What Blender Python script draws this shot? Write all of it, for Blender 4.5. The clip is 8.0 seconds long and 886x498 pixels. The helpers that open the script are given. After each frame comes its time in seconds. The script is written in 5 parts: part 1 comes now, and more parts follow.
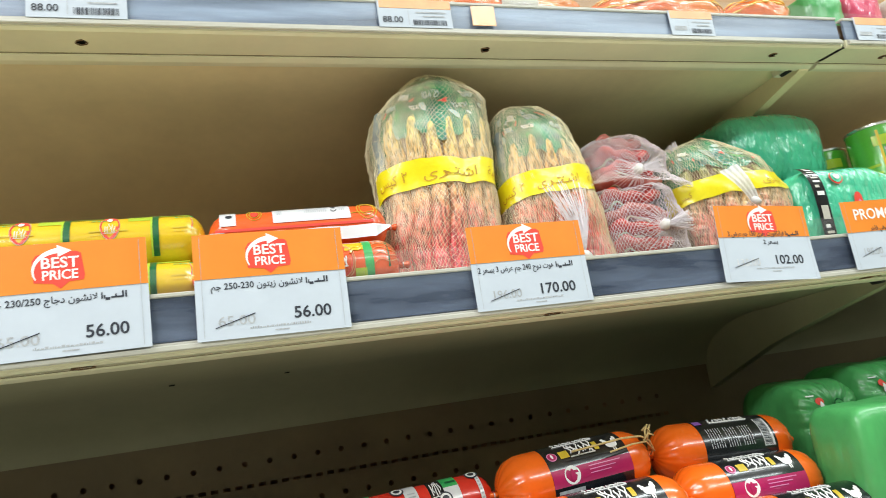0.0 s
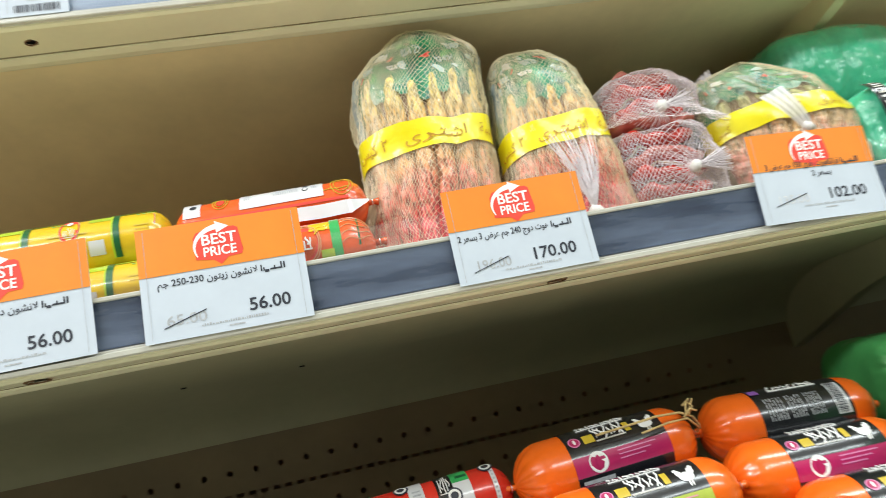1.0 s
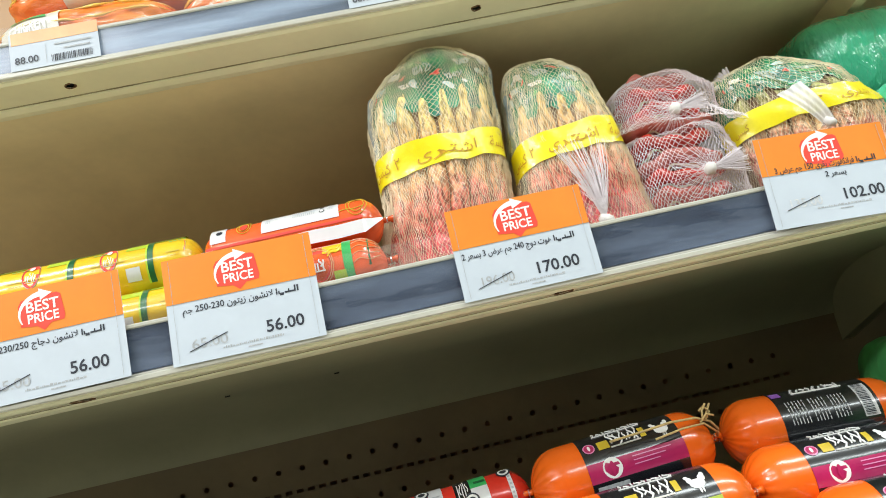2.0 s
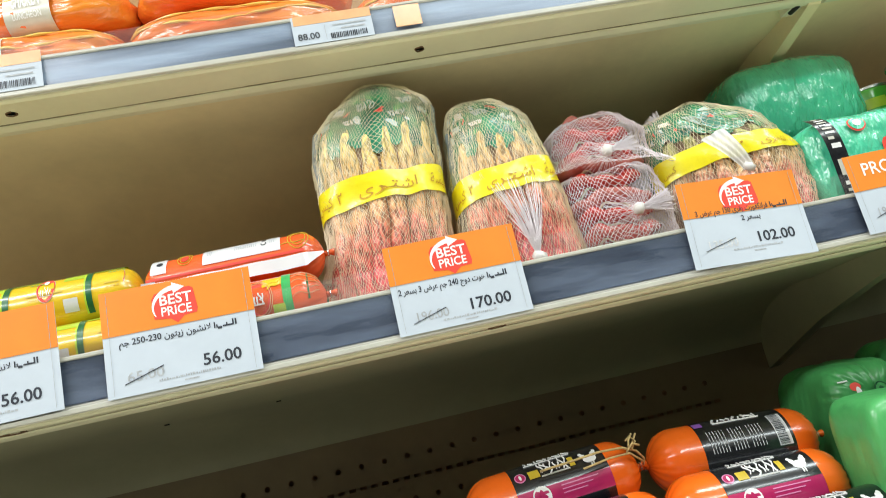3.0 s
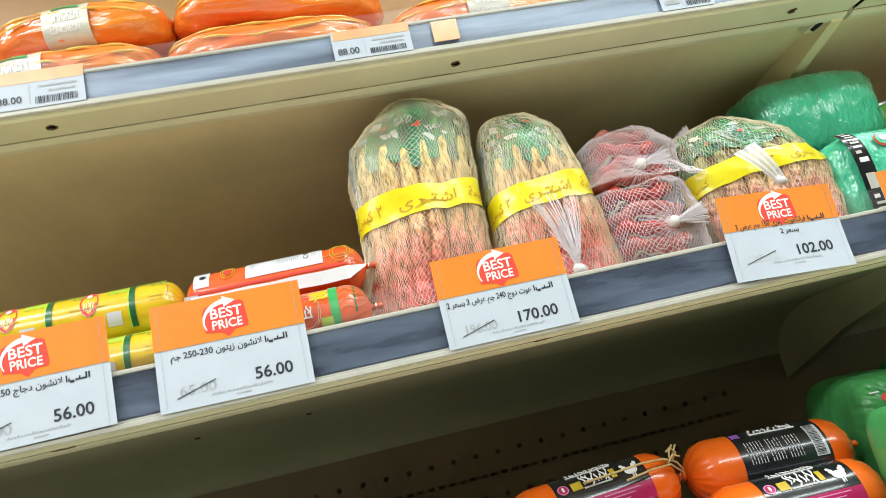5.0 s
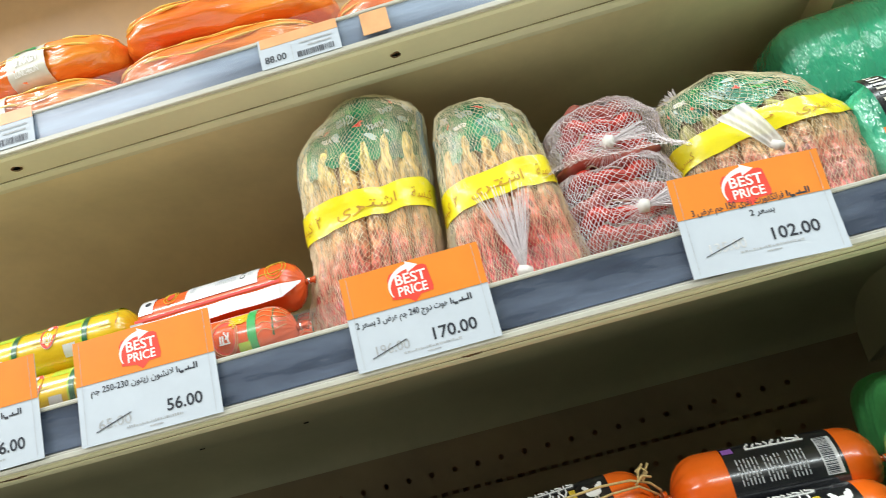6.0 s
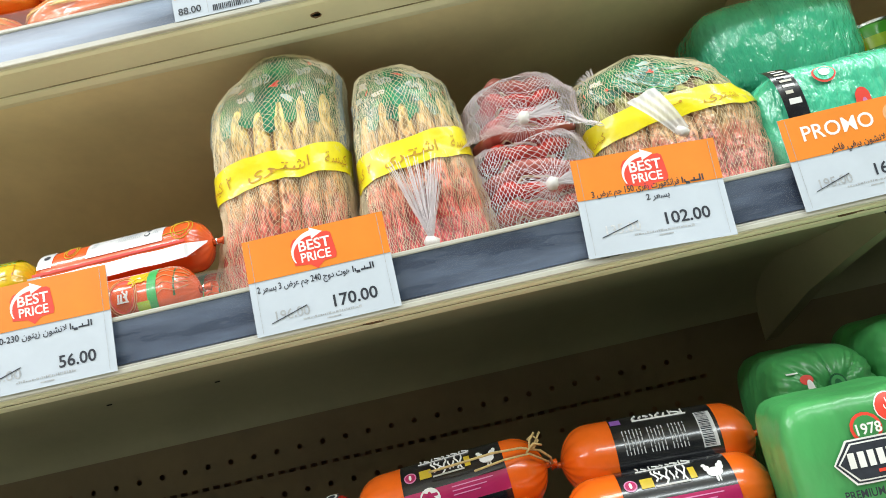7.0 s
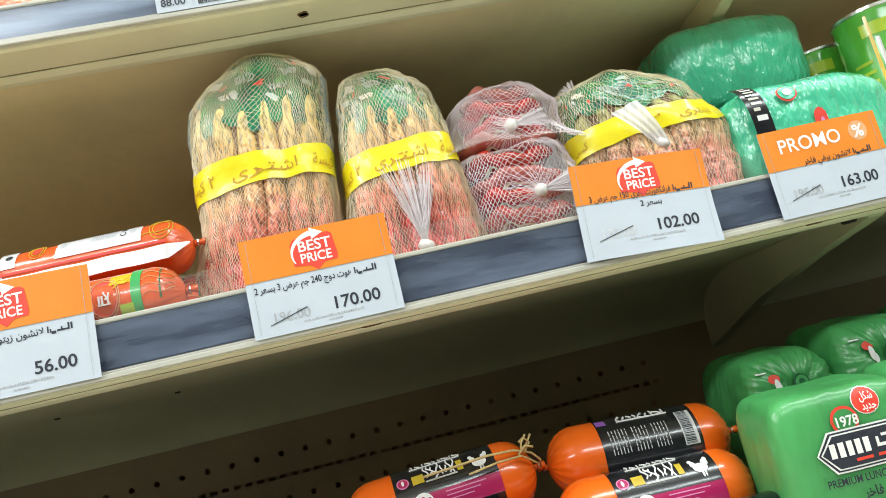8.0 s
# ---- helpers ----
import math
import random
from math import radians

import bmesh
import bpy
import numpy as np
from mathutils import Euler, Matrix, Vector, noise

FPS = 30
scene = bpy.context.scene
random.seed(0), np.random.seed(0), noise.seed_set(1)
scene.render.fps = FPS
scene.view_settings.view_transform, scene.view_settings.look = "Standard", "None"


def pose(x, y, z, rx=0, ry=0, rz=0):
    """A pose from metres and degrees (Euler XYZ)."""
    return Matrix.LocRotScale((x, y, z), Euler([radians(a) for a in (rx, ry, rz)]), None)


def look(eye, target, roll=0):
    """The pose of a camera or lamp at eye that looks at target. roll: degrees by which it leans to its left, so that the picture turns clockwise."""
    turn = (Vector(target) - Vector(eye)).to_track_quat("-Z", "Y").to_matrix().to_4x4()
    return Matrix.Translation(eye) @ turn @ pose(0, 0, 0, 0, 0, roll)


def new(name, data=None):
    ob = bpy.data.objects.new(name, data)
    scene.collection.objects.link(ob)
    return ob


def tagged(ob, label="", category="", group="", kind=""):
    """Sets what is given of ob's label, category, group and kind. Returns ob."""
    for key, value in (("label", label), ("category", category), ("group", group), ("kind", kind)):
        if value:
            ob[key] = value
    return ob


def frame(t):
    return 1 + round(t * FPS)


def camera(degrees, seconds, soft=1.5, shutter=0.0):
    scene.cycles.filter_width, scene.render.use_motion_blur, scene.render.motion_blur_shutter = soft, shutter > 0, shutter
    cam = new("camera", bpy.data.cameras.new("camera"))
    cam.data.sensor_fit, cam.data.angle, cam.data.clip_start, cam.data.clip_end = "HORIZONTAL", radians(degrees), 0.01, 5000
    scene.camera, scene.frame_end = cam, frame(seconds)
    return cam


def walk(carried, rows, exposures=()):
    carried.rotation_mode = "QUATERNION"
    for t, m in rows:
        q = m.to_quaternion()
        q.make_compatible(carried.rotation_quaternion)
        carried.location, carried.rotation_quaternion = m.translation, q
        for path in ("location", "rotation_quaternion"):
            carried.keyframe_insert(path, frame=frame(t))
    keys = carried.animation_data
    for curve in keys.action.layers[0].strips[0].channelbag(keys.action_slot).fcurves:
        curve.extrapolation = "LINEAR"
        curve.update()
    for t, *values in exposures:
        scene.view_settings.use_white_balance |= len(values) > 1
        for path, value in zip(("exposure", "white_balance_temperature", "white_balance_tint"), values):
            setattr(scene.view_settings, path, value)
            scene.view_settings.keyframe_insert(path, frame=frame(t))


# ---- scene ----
cam = camera(65.6, 8.0, soft=0.6, shutter=0.4)
PATH = [
    (0, (-0.206, -0.548, 1.25), (0.421, 1.316, 1.616), -8.0),
    (0.2, (-0.208, -0.539, 1.249), (0.493, 1.299, 1.612), -8.5),
    (0.4, (-0.199, -0.526, 1.233), (0.62, 1.267, 1.575), -7.2),
    (0.5, (-0.187, -0.526, 1.226), (0.616, 1.282, 1.521), -8.5),
    (0.6, (-0.182, -0.519, 1.231), (0.564, 1.316, 1.51), -8.7),
    (0.7, (-0.159, -0.513, 1.237), (0.46, 1.371, 1.494), -11.1),
    (0.8, (-0.147, -0.512, 1.243), (0.399, 1.396, 1.495), -12.2),
    (1, (-0.096, -0.503, 1.239), (0.25, 1.434, 1.595), -12.0),
    (1.2, (-0.079, -0.51, 1.236), (0.141, 1.446, 1.586), -11.8),
    (2.3, (-0.038, -0.538, 1.252), (0.11, 1.423, 1.614), -13.1),
    (2.5, (-0.035, -0.544, 1.245), (0.137, 1.411, 1.627), -12.9),
    (2.8, (-0.032, -0.552, 1.246), (0.218, 1.39, 1.653), -12.9),
    (3, (-0.03, -0.554, 1.256), (0.25, 1.389, 1.637), -13.0),
    (3.5, (-0.044, -0.565, 1.267), (0.198, 1.382, 1.652), -13.0),
    (4, (-0.09, -0.558, 1.27), (0.277, 1.377, 1.617), -13.3),
    (4.2, (-0.104, -0.557, 1.266), (0.285, 1.376, 1.6), -11.9),
    (5.3, (-0.034, -0.549, 1.272), (0.193, 1.393, 1.696), -14.9),
    (5.5, (0.018, -0.537, 1.279), (0.136, 1.417, 1.691), -15.9),
    (5.7, (0.071, -0.519, 1.269), (0.082, 1.434, 1.698), -17.0),
    (6, (0.117, -0.518, 1.266), (-0.005, 1.435, 1.681), -15.0),
    (6.2, (0.131, -0.521, 1.262), (0.058, 1.438, 1.658), -14.7),
    (6.5, (0.148, -0.53, 1.26), (0.142, 1.442, 1.598), -13.9),
    (7, (0.151, -0.521, 1.264), (0.149, 1.46, 1.535), -12.9),
    (7.5, (0.111, -0.518, 1.266), (0.302, 1.458, 1.512), -14.1),
    (8, (0.083, -0.518, 1.269), (0.335, 1.45, 1.528), -13.3),
]
walk(cam, [(t, look(eye, target, roll)) for t, eye, target, roll in PATH])

# ---- light ----
world = bpy.data.worlds.new("shop_air")
scene.world = world
world.use_nodes = True
world.node_tree.nodes["Background"].inputs[0].default_value = (0.75, 0.8, 0.85, 1)
world.node_tree.nodes["Background"].inputs[1].default_value = 0.02


def ceiling_lamp(x, y, z, sx, sy, watts, colour):
    lamp = bpy.data.lights.new("ceiling_light", "AREA")
    lamp.shape, lamp.size, lamp.size_y, lamp.energy, lamp.color = "RECTANGLE", sx, sy, watts, colour
    ob = new("ceiling_light", lamp)
    ob.matrix_world = pose(x, y, z)
    return ob


for y, watts in ((-0.6, 52), (-2.0, 62)):
    ceiling_lamp(-2.2, y, 2.86, 2.6, 0.25, watts * 1.32, (0.95, 0.97, 1.0))
    ceiling_lamp(1.6, y, 2.86, 2.6, 0.25, watts * 0.78, (0.90, 0.99, 1.0))


# ---- materials ----
def surface(name, colour, rough=0.5, metal=0.0, var=0.1, scale=30.0, bump=0.0, bscale=150.0, coat=0.0, alpha=1.0,
            second=None, stretch=(1, 1, 1), spec=0.5, trans=0.0, sss=0.0, bdist=0.002, detail=4.0, coat_rough=0.12):
    """A surface with colour that varies at two scales, fine relief and uneven gloss."""
    m = bpy.data.materials.new(name)
    m.use_nodes = True
    nt = m.node_tree
    n, l = nt.nodes, nt.links
    p = n["Principled BSDF"]
    p.inputs["Metallic"].default_value = metal
    p.inputs["Coat Weight"].default_value = coat
    p.inputs["Coat Roughness"].default_value = coat_rough
    p.inputs["Alpha"].default_value = alpha
    p.inputs["Specular IOR Level"].default_value = spec
    p.inputs["Transmission Weight"].default_value = trans
    p.inputs["Subsurface Weight"].default_value = sss
    p.inputs["Subsurface Scale"].default_value = 0.01
    co = n.new("ShaderNodeTexCoord")
    mp = n.new("ShaderNodeMapping")
    mp.inputs["Scale"].default_value = stretch
    l.new(co.outputs["Object"], mp.inputs["Vector"])
    big = n.new("ShaderNodeTexNoise")
    big.inputs["Scale"].default_value, big.inputs["Detail"].default_value = scale, detail
    fine = n.new("ShaderNodeTexNoise")
    fine.inputs["Scale"].default_value, fine.inputs["Detail"].default_value = scale * 9, 3
    l.new(mp.outputs["Vector"], big.inputs["Vector"])
    l.new(mp.outputs["Vector"], fine.inputs["Vector"])
    ramp = n.new("ShaderNodeValToRGB")
    dark = tuple(max(0.0, c * (1 - var)) for c in colour) if second is None else second
    lite = tuple(min(1.0, c * (1 + var)) for c in colour) if second is None else colour
    ramp.color_ramp.elements[0].position, ramp.color_ramp.elements[1].position = 0.32, 0.68
    ramp.color_ramp.elements[0].color, ramp.color_ramp.elements[1].color = (*dark, 1), (*lite, 1)
    l.new(big.outputs["Fac"], ramp.inputs["Fac"])
    mix = n.new("ShaderNodeMix")
    mix.data_type, mix.blend_type = "RGBA", "MULTIPLY"
    mix.inputs[0].default_value = 1.0
    rr = n.new("ShaderNodeMapRange")
    rr.inputs["From Min"].default_value, rr.inputs["From Max"].default_value = 0.3, 0.7
    rr.inputs["To Min"].default_value, rr.inputs["To Max"].default_value = 1 - var * 0.5, 1.0
    l.new(fine.outputs["Fac"], rr.inputs["Value"])
    l.new(ramp.outputs["Color"], mix.inputs[6])
    l.new(rr.outputs["Result"], mix.inputs[7])
    l.new(mix.outputs[2], p.inputs["Base Color"])
    ro = n.new("ShaderNodeMapRange")
    ro.inputs["To Min"].default_value, ro.inputs["To Max"].default_value = max(0.02, rough * 0.8), min(1, rough * 1.2)
    l.new(big.outputs["Fac"], ro.inputs["Value"])
    l.new(ro.outputs["Result"], p.inputs["Roughness"])
    if bump:
        bn = n.new("ShaderNodeTexNoise")
        bn.inputs["Scale"].default_value, bn.inputs["Detail"].default_value = bscale, 3
        l.new(mp.outputs["Vector"], bn.inputs["Vector"])
        bp = n.new("ShaderNodeBump")
        bp.inputs["Strength"].default_value, bp.inputs["Distance"].default_value = min(1, bump), bdist
        l.new(bn.outputs["Fac"], bp.inputs["Height"])
        l.new(bp.outputs["Normal"], p.inputs["Normal"])
        l.new(bp.outputs["Normal"], p.inputs["Coat Normal"])
    return m


def pack_print(name, stops, along=2, wob=0.012, rough=0.3, bump=0.5, span=(0.0, 0.2)):
    """Printed film whose colours change along one axis of the pack, with uneven borders."""
    m = surface(name, (0.5, 0.5, 0.5), rough, bump=bump, bscale=220, coat=0.25)
    n, l = m.node_tree.nodes, m.node_tree.links
    p = n["Principled BSDF"]
    co = n.new("ShaderNodeTexCoord")
    sp = n.new("ShaderNodeSeparateXYZ")
    l.new(co.outputs["Object"], sp.inputs[0])
    ns = n.new("ShaderNodeTexNoise")
    ns.inputs["Scale"].default_value, ns.inputs["Detail"].default_value = 60, 4
    l.new(co.outputs["Object"], ns.inputs["Vector"])
    ad = n.new("ShaderNodeMath")
    ad.operation = "MULTIPLY_ADD"
    ad.inputs[1].default_value = wob * 4
    l.new(ns.outputs["Fac"], ad.inputs[0])
    l.new(sp.outputs[along], ad.inputs[2])
    mr = n.new("ShaderNodeMapRange")
    mr.inputs["From Min"].default_value, mr.inputs["From Max"].default_value = span[0] + wob * 2, span[1] + wob * 2
    l.new(ad.outputs[0], mr.inputs["Value"])
    ramp = n.new("ShaderNodeValToRGB")
    ramp.color_ramp.interpolation = "EASE"
    while len(ramp.color_ramp.elements) < len(stops):
        ramp.color_ramp.elements.new(0.5)
    for e, (pos, c) in zip(ramp.color_ramp.elements, stops):
        e.position, e.color = pos, (*c, 1)
    l.new(mr.outputs["Result"], ramp.inputs["Fac"])
    sm = n.new("ShaderNodeMapping")
    sm.inputs["Scale"].default_value = (330, 330, 85)
    l.new(co.outputs["Object"], sm.inputs["Vector"])
    st = n.new("ShaderNodeTexNoise")
    st.inputs["Scale"].default_value, st.inputs["Detail"].default_value = 1.0, 3
    l.new(sm.outputs["Vector"], st.inputs["Vector"])
    sr = n.new("ShaderNodeMapRange")
    sr.inputs["From Min"].default_value, sr.inputs["From Max"].default_value = 0.36, 0.62
    sr.inputs["To Min"].default_value, sr.inputs["To Max"].default_value = 0.36, 1.20
    l.new(st.outputs["Fac"], sr.inputs["Value"])
    mx = n.new("ShaderNodeMix")
    mx.data_type, mx.blend_type = "RGBA", "MULTIPLY"
    mx.inputs[0].default_value = 1.0
    l.new(ramp.outputs["Color"], mx.inputs[6])
    l.new(sr.outputs["Result"], mx.inputs[7])
    l.new(mx.outputs[2], p.inputs["Base Color"])
    return m


M = {
    "cream_metal": surface("cream_metal", (0.74, 0.71, 0.50), 0.42, var=0.05, scale=14, bump=0.04, bscale=400, spec=0.4),
    # Copies of the cream steel: darker for shade, warmer for bounce light.
    "back_shaded": surface("back_shaded", (0.44, 0.25, 0.095), 0.45, var=0.08, scale=9, bump=0.05, bscale=300),
    "cream_shaded": surface("cream_shaded", (0.43, 0.42, 0.27), 0.45, var=0.08, scale=9, bump=0.05, bscale=300),
    "cream_lit": surface("cream_lit", (0.80, 0.685, 0.41), 0.45, var=0.08, scale=9, bump=0.05, bscale=300),
    # Dark brown puts the shade under the middle shelf into the steel's colour.
    "panel_shaded": surface("panel_shaded", (0.27, 0.205, 0.115), 0.5, var=0.12, scale=9, bump=0.05, bscale=300),
    # Streaks paint the rail's reflections; the upper strip is a paler, lit copy.
    "strip_blue": surface("strip_blue", (0.15, 0.19, 0.275), 0.28, second=(0.006, 0.014, 0.038), var=0.4, scale=22, stretch=(0.35, 1, 2.2), coat=0.35, spec=0.5, coat_rough=0.3, detail=6, bump=0.25, bscale=40),
    "strip_lit": surface("strip_lit", (0.33, 0.42, 0.57), 0.3, second=(0.045, 0.07, 0.12), var=0.3, scale=14, stretch=(0.25, 1, 3.0), coat=0.6, coat_rough=0.4, detail=6),
    "rail_white": surface("rail_white", (0.52, 0.51, 0.45), 0.3, var=0.06, scale=30),
    "clear": surface("clear", (0.4, 0.45, 0.55), 0.1, var=0.05, alpha=0.025),
    "fence_clear": surface("fence_clear", (0.70, 0.68, 0.66), 0.12, var=0.15, scale=12, alpha=0.05),
    "deck_tan": surface("deck_tan", (0.26, 0.15, 0.06), 0.5, var=0.1, scale=20),
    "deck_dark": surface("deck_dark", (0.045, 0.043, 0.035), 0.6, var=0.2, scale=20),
    "hole_dark": surface("hole_dark", (0.012, 0.011, 0.01), 0.8, var=0.3),
    "seam_brown": surface("seam_brown", (0.17, 0.135, 0.06), 0.7, second=(0.42, 0.38, 0.22), var=0.3, scale=40, stretch=(0.4, 1, 1)),
    "rust": surface("rust", (0.16, 0.09, 0.04), 0.8, var=0.4, scale=300),
    "paper": surface("paper", (0.52, 0.58, 0.66), 0.55, var=0.03, scale=25, bump=0.03),
    "orange_ink": surface("orange_ink", (0.80, 0.235, 0.015), 0.5, var=0.05, scale=25),
    "red_ink": surface("red_ink", (0.80, 0.06, 0.035), 0.5, var=0.06, scale=60),
    "white_ink": surface("white_ink", (0.85, 0.85, 0.83), 0.5, var=0.03),
    "black_ink": surface("black_ink", (0.025, 0.03, 0.045), 0.5, var=0.2, scale=200),
    "grey_ink": surface("grey_ink", (0.42, 0.44, 0.47), 0.6, var=0.2, scale=300),
    "pale_ink": surface("pale_ink", (0.60, 0.62, 0.65), 0.6, var=0.15, scale=300),
    "yellow_tape": surface("yellow_tape", (0.90, 0.78, 0.01), 0.3, var=0.06, scale=60, bump=0.2, bscale=120, coat=0.4),
    "tape_ink": surface("tape_ink", (0.58, 0.30, 0.012), 0.5, var=0.25, scale=200),
    "tape_pale": surface("tape_pale", (0.50, 0.66, 0.66), 0.3, var=0.2, scale=90),
    "net": surface("net", (0.90, 0.79, 0.54), 0.4, var=0.08, scale=100),
    "net_white": surface("net_white", (0.80, 0.74, 0.76), 0.35, var=0.05, scale=100),
    "clip_white": surface("clip_white", (0.74, 0.72, 0.69), 0.35, var=0.05, scale=100, bump=0.2),
    "tail_film": surface("tail_film", (0.78, 0.76, 0.74), 0.3, var=0.12, scale=120, bump=0.3, alpha=0.82, stretch=(3, 1, 0.6)),
    "clear_edge": surface("clear_edge", (0.55, 0.66, 0.70), 0.2, var=0.25, scale=60, alpha=0.55, coat=0.4),
    "sausage_red": surface("sausage_red", (0.66, 0.055, 0.035), 0.25, var=0.25, scale=60, coat=0.5, sss=0.1),
    "sausage_pink": surface("sausage_pink", (0.60, 0.17, 0.14), 0.25, var=0.2, scale=60, coat=0.5),
    "orange_film": surface("orange_film", (0.91, 0.150, 0.010), 0.22, var=0.08, scale=25, bump=0.1, bscale=60, coat=0.6),
    "black_film": surface("black_film", (0.013, 0.014, 0.018), 0.22, var=0.3, scale=50, bump=0.08, bscale=60, coat=0.6),
    "magenta_ink": surface("magenta_ink", (0.46, 0.015, 0.11), 0.3, var=0.08, scale=50, coat=0.4),
    "lime_ink": surface("lime_ink", (0.45, 0.55, 0.08), 0.3, var=0.08, scale=50, coat=0.4),
    "peach_ink": surface("peach_ink", (0.80, 0.42, 0.20), 0.3, var=0.08, scale=50, coat=0.4),
    "pink_ink": surface("pink_ink", (0.75, 0.28, 0.50), 0.3, var=0.08, scale=50),
    "purple_ink": surface("purple_ink", (0.30, 0.12, 0.48), 0.3, var=0.08, scale=50),
    "gold_ink": surface("gold_ink", (0.62, 0.45, 0.04), 0.3, var=0.1, scale=50),
    "red_film": surface("red_film", (0.72, 0.035, 0.02), 0.22, var=0.1, scale=30, bump=0.12, bscale=60, coat=0.6),
    "redorange_film": surface("redorange_film", (0.83, 0.11, 0.02), 0.22, var=0.1, scale=30, bump=0.12, bscale=60, coat=0.6),
    "yellow_film": surface("yellow_film", (0.80, 0.53, 0.02), 0.22, var=0.07, scale=40, bump=0.12, bscale=60, coat=0.6),
    "lime_film": surface("lime_film", (0.48, 0.66, 0.05), 0.22, var=0.1, scale=40, coat=0.5),
    "green_dark_ink": surface("green_dark_ink", (0.01, 0.12, 0.04), 0.3, var=0.2, scale=60, coat=0.4),
    "green_ink": surface("green_ink", (0.04, 0.42, 0.11), 0.3, var=0.15, scale=60, coat=0.4),
    "white_film": surface("white_film", (0.70, 0.71, 0.73), 0.22, var=0.04, scale=40, bump=0.1, bscale=60, coat=0.5),
    "green_film": surface("green_film", (0.070, 0.36, 0.105), 0.36, var=0.16, scale=12, bump=0.6, bscale=42, bdist=0.003, coat=0.25, stretch=(1.6, 1.0, 0.7), coat_rough=0.2),
    "teal_film": surface("teal_film", (0.085, 0.63, 0.375), 0.18, var=0.12, scale=18, bump=0.85, bscale=100, bdist=0.005, coat=1.0, stretch=(1.5, 1.0, 0.6), coat_rough=0.06),
    "can_green": surface("can_green", (0.10, 0.46, 0.05), 0.25, var=0.12, scale=30, coat=0.5),
    "can_pink": surface("can_pink", (0.66, 0.08, 0.16), 0.25, var=0.12, scale=30, coat=0.5),
    "tin": surface("tin", (0.75, 0.76, 0.74), 0.25, metal=0.9, var=0.05),
    "string": surface("string", (0.62, 0.46, 0.20), 0.8, var=0.2, scale=300, bump=0.4),
    # Streaks and the pale fold colour paint highlights of the creased film.
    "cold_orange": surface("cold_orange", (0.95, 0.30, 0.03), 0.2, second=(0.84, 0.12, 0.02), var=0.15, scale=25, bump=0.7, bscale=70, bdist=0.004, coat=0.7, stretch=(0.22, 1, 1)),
    "orange_glint": surface("orange_glint", (0.97, 0.56, 0.10), 0.2, var=0.15, scale=40, coat=0.6),
    "label_grey": surface("label_grey", (0.62, 0.60, 0.52), 0.35, var=0.08, scale=40, coat=0.3),
    "floor_tile": surface("floor_tile", (0.86, 0.84, 0.70), 0.35, var=0.06, scale=6, bump=0.03),
    "wall_paint": surface("wall_paint", (0.62, 0.60, 0.56), 0.7, var=0.05, scale=5, bump=0.04),
    "wall_dim": surface("wall_dim", (0.11, 0.11, 0.10), 0.7, var=0.08, scale=5, bump=0.04),
    "ceiling_white": surface("ceiling_white", (0.78, 0.77, 0.74), 0.8, var=0.04, scale=5),
    # Dark fill for shade: between the sausages and behind the punched holes.
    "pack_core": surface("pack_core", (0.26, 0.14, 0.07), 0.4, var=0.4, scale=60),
    "green_print": surface("green_print", (0.010, 0.33, 0.13), 0.25, var=0.3, scale=70, second=(0.004, 0.10, 0.075), bump=0.6, bscale=160, coat=0.5),
    "flesh_print": pack_print("flesh_print", [(0.0, (0.66, 0.015, 0.04)), (0.17, (0.86, 0.12, 0.13)), (0.36, (0.88, 0.28, 0.21)), (0.52, (0.84, 0.46, 0.20)), (1.0, (0.88, 0.70, 0.22))], span=(0.0, 0.19), wob=0.015),
    "hot_dog_print_wide": pack_print("hot_dog_print_wide", [(0.0, (0.85, 0.18, 0.17)), (0.35, (0.86, 0.32, 0.26)), (0.60, (0.82, 0.56, 0.28)), (0.80, (0.50, 0.50, 0.18)), (1.0, (0.10, 0.36, 0.13))], span=(0.0, 0.14)),
}


# ---- mesh helpers ----
def part(name, bm, material, parent=None, label="", smooth=False, m=None):
    me = bpy.data.meshes.new(name)
    bmesh.ops.recalc_face_normals(bm, faces=bm.faces[:])
    bm.to_mesh(me)
    bm.free()
    for p in me.polygons:
        p.use_smooth = smooth
    me.materials.append(M[material] if isinstance(material, str) else material)
    ob = new(name, me)
    if parent is not None:
        ob.parent = parent
    if m is not None:
        ob.matrix_basis = m
    return tagged(ob, label)


def thing(name, label, category, m=None, group="", kind=""):
    ob = new(name)
    ob.empty_display_size = 0.02
    if m is not None:
        ob.matrix_basis = m
    return tagged(ob, label, category, group, kind)


def box(x0, x1, y0, y1, z0, z1, bev=0.0, seg=2):
    bm = bmesh.new()
    bmesh.ops.create_cube(bm, size=1.0, matrix=Matrix.LocRotScale(((x0 + x1) / 2, (y0 + y1) / 2, (z0 + z1) / 2), None, (x1 - x0, y1 - y0, z1 - z0)))
    if bev:
        bmesh.ops.bevel(bm, geom=bm.edges[:], offset=bev, segments=seg, profile=0.5, affect="EDGES")
    return bm


def sheet(fn, nu, nv, wrap=False):
    """A grid of quads from fn(u, v), both from 0 to 1; wrap closes it in u."""
    bm = bmesh.new()
    cols = nu if wrap else nu + 1
    vs = [[bm.verts.new(fn(i / nu, j / nv)) for j in range(nv + 1)] for i in range(cols)]
    for i in range(nu):
        for j in range(nv):
            a, b = vs[i], vs[(i + 1) % cols]
            bm.faces.new((a[j], b[j], b[j + 1], a[j + 1]))
    return bm


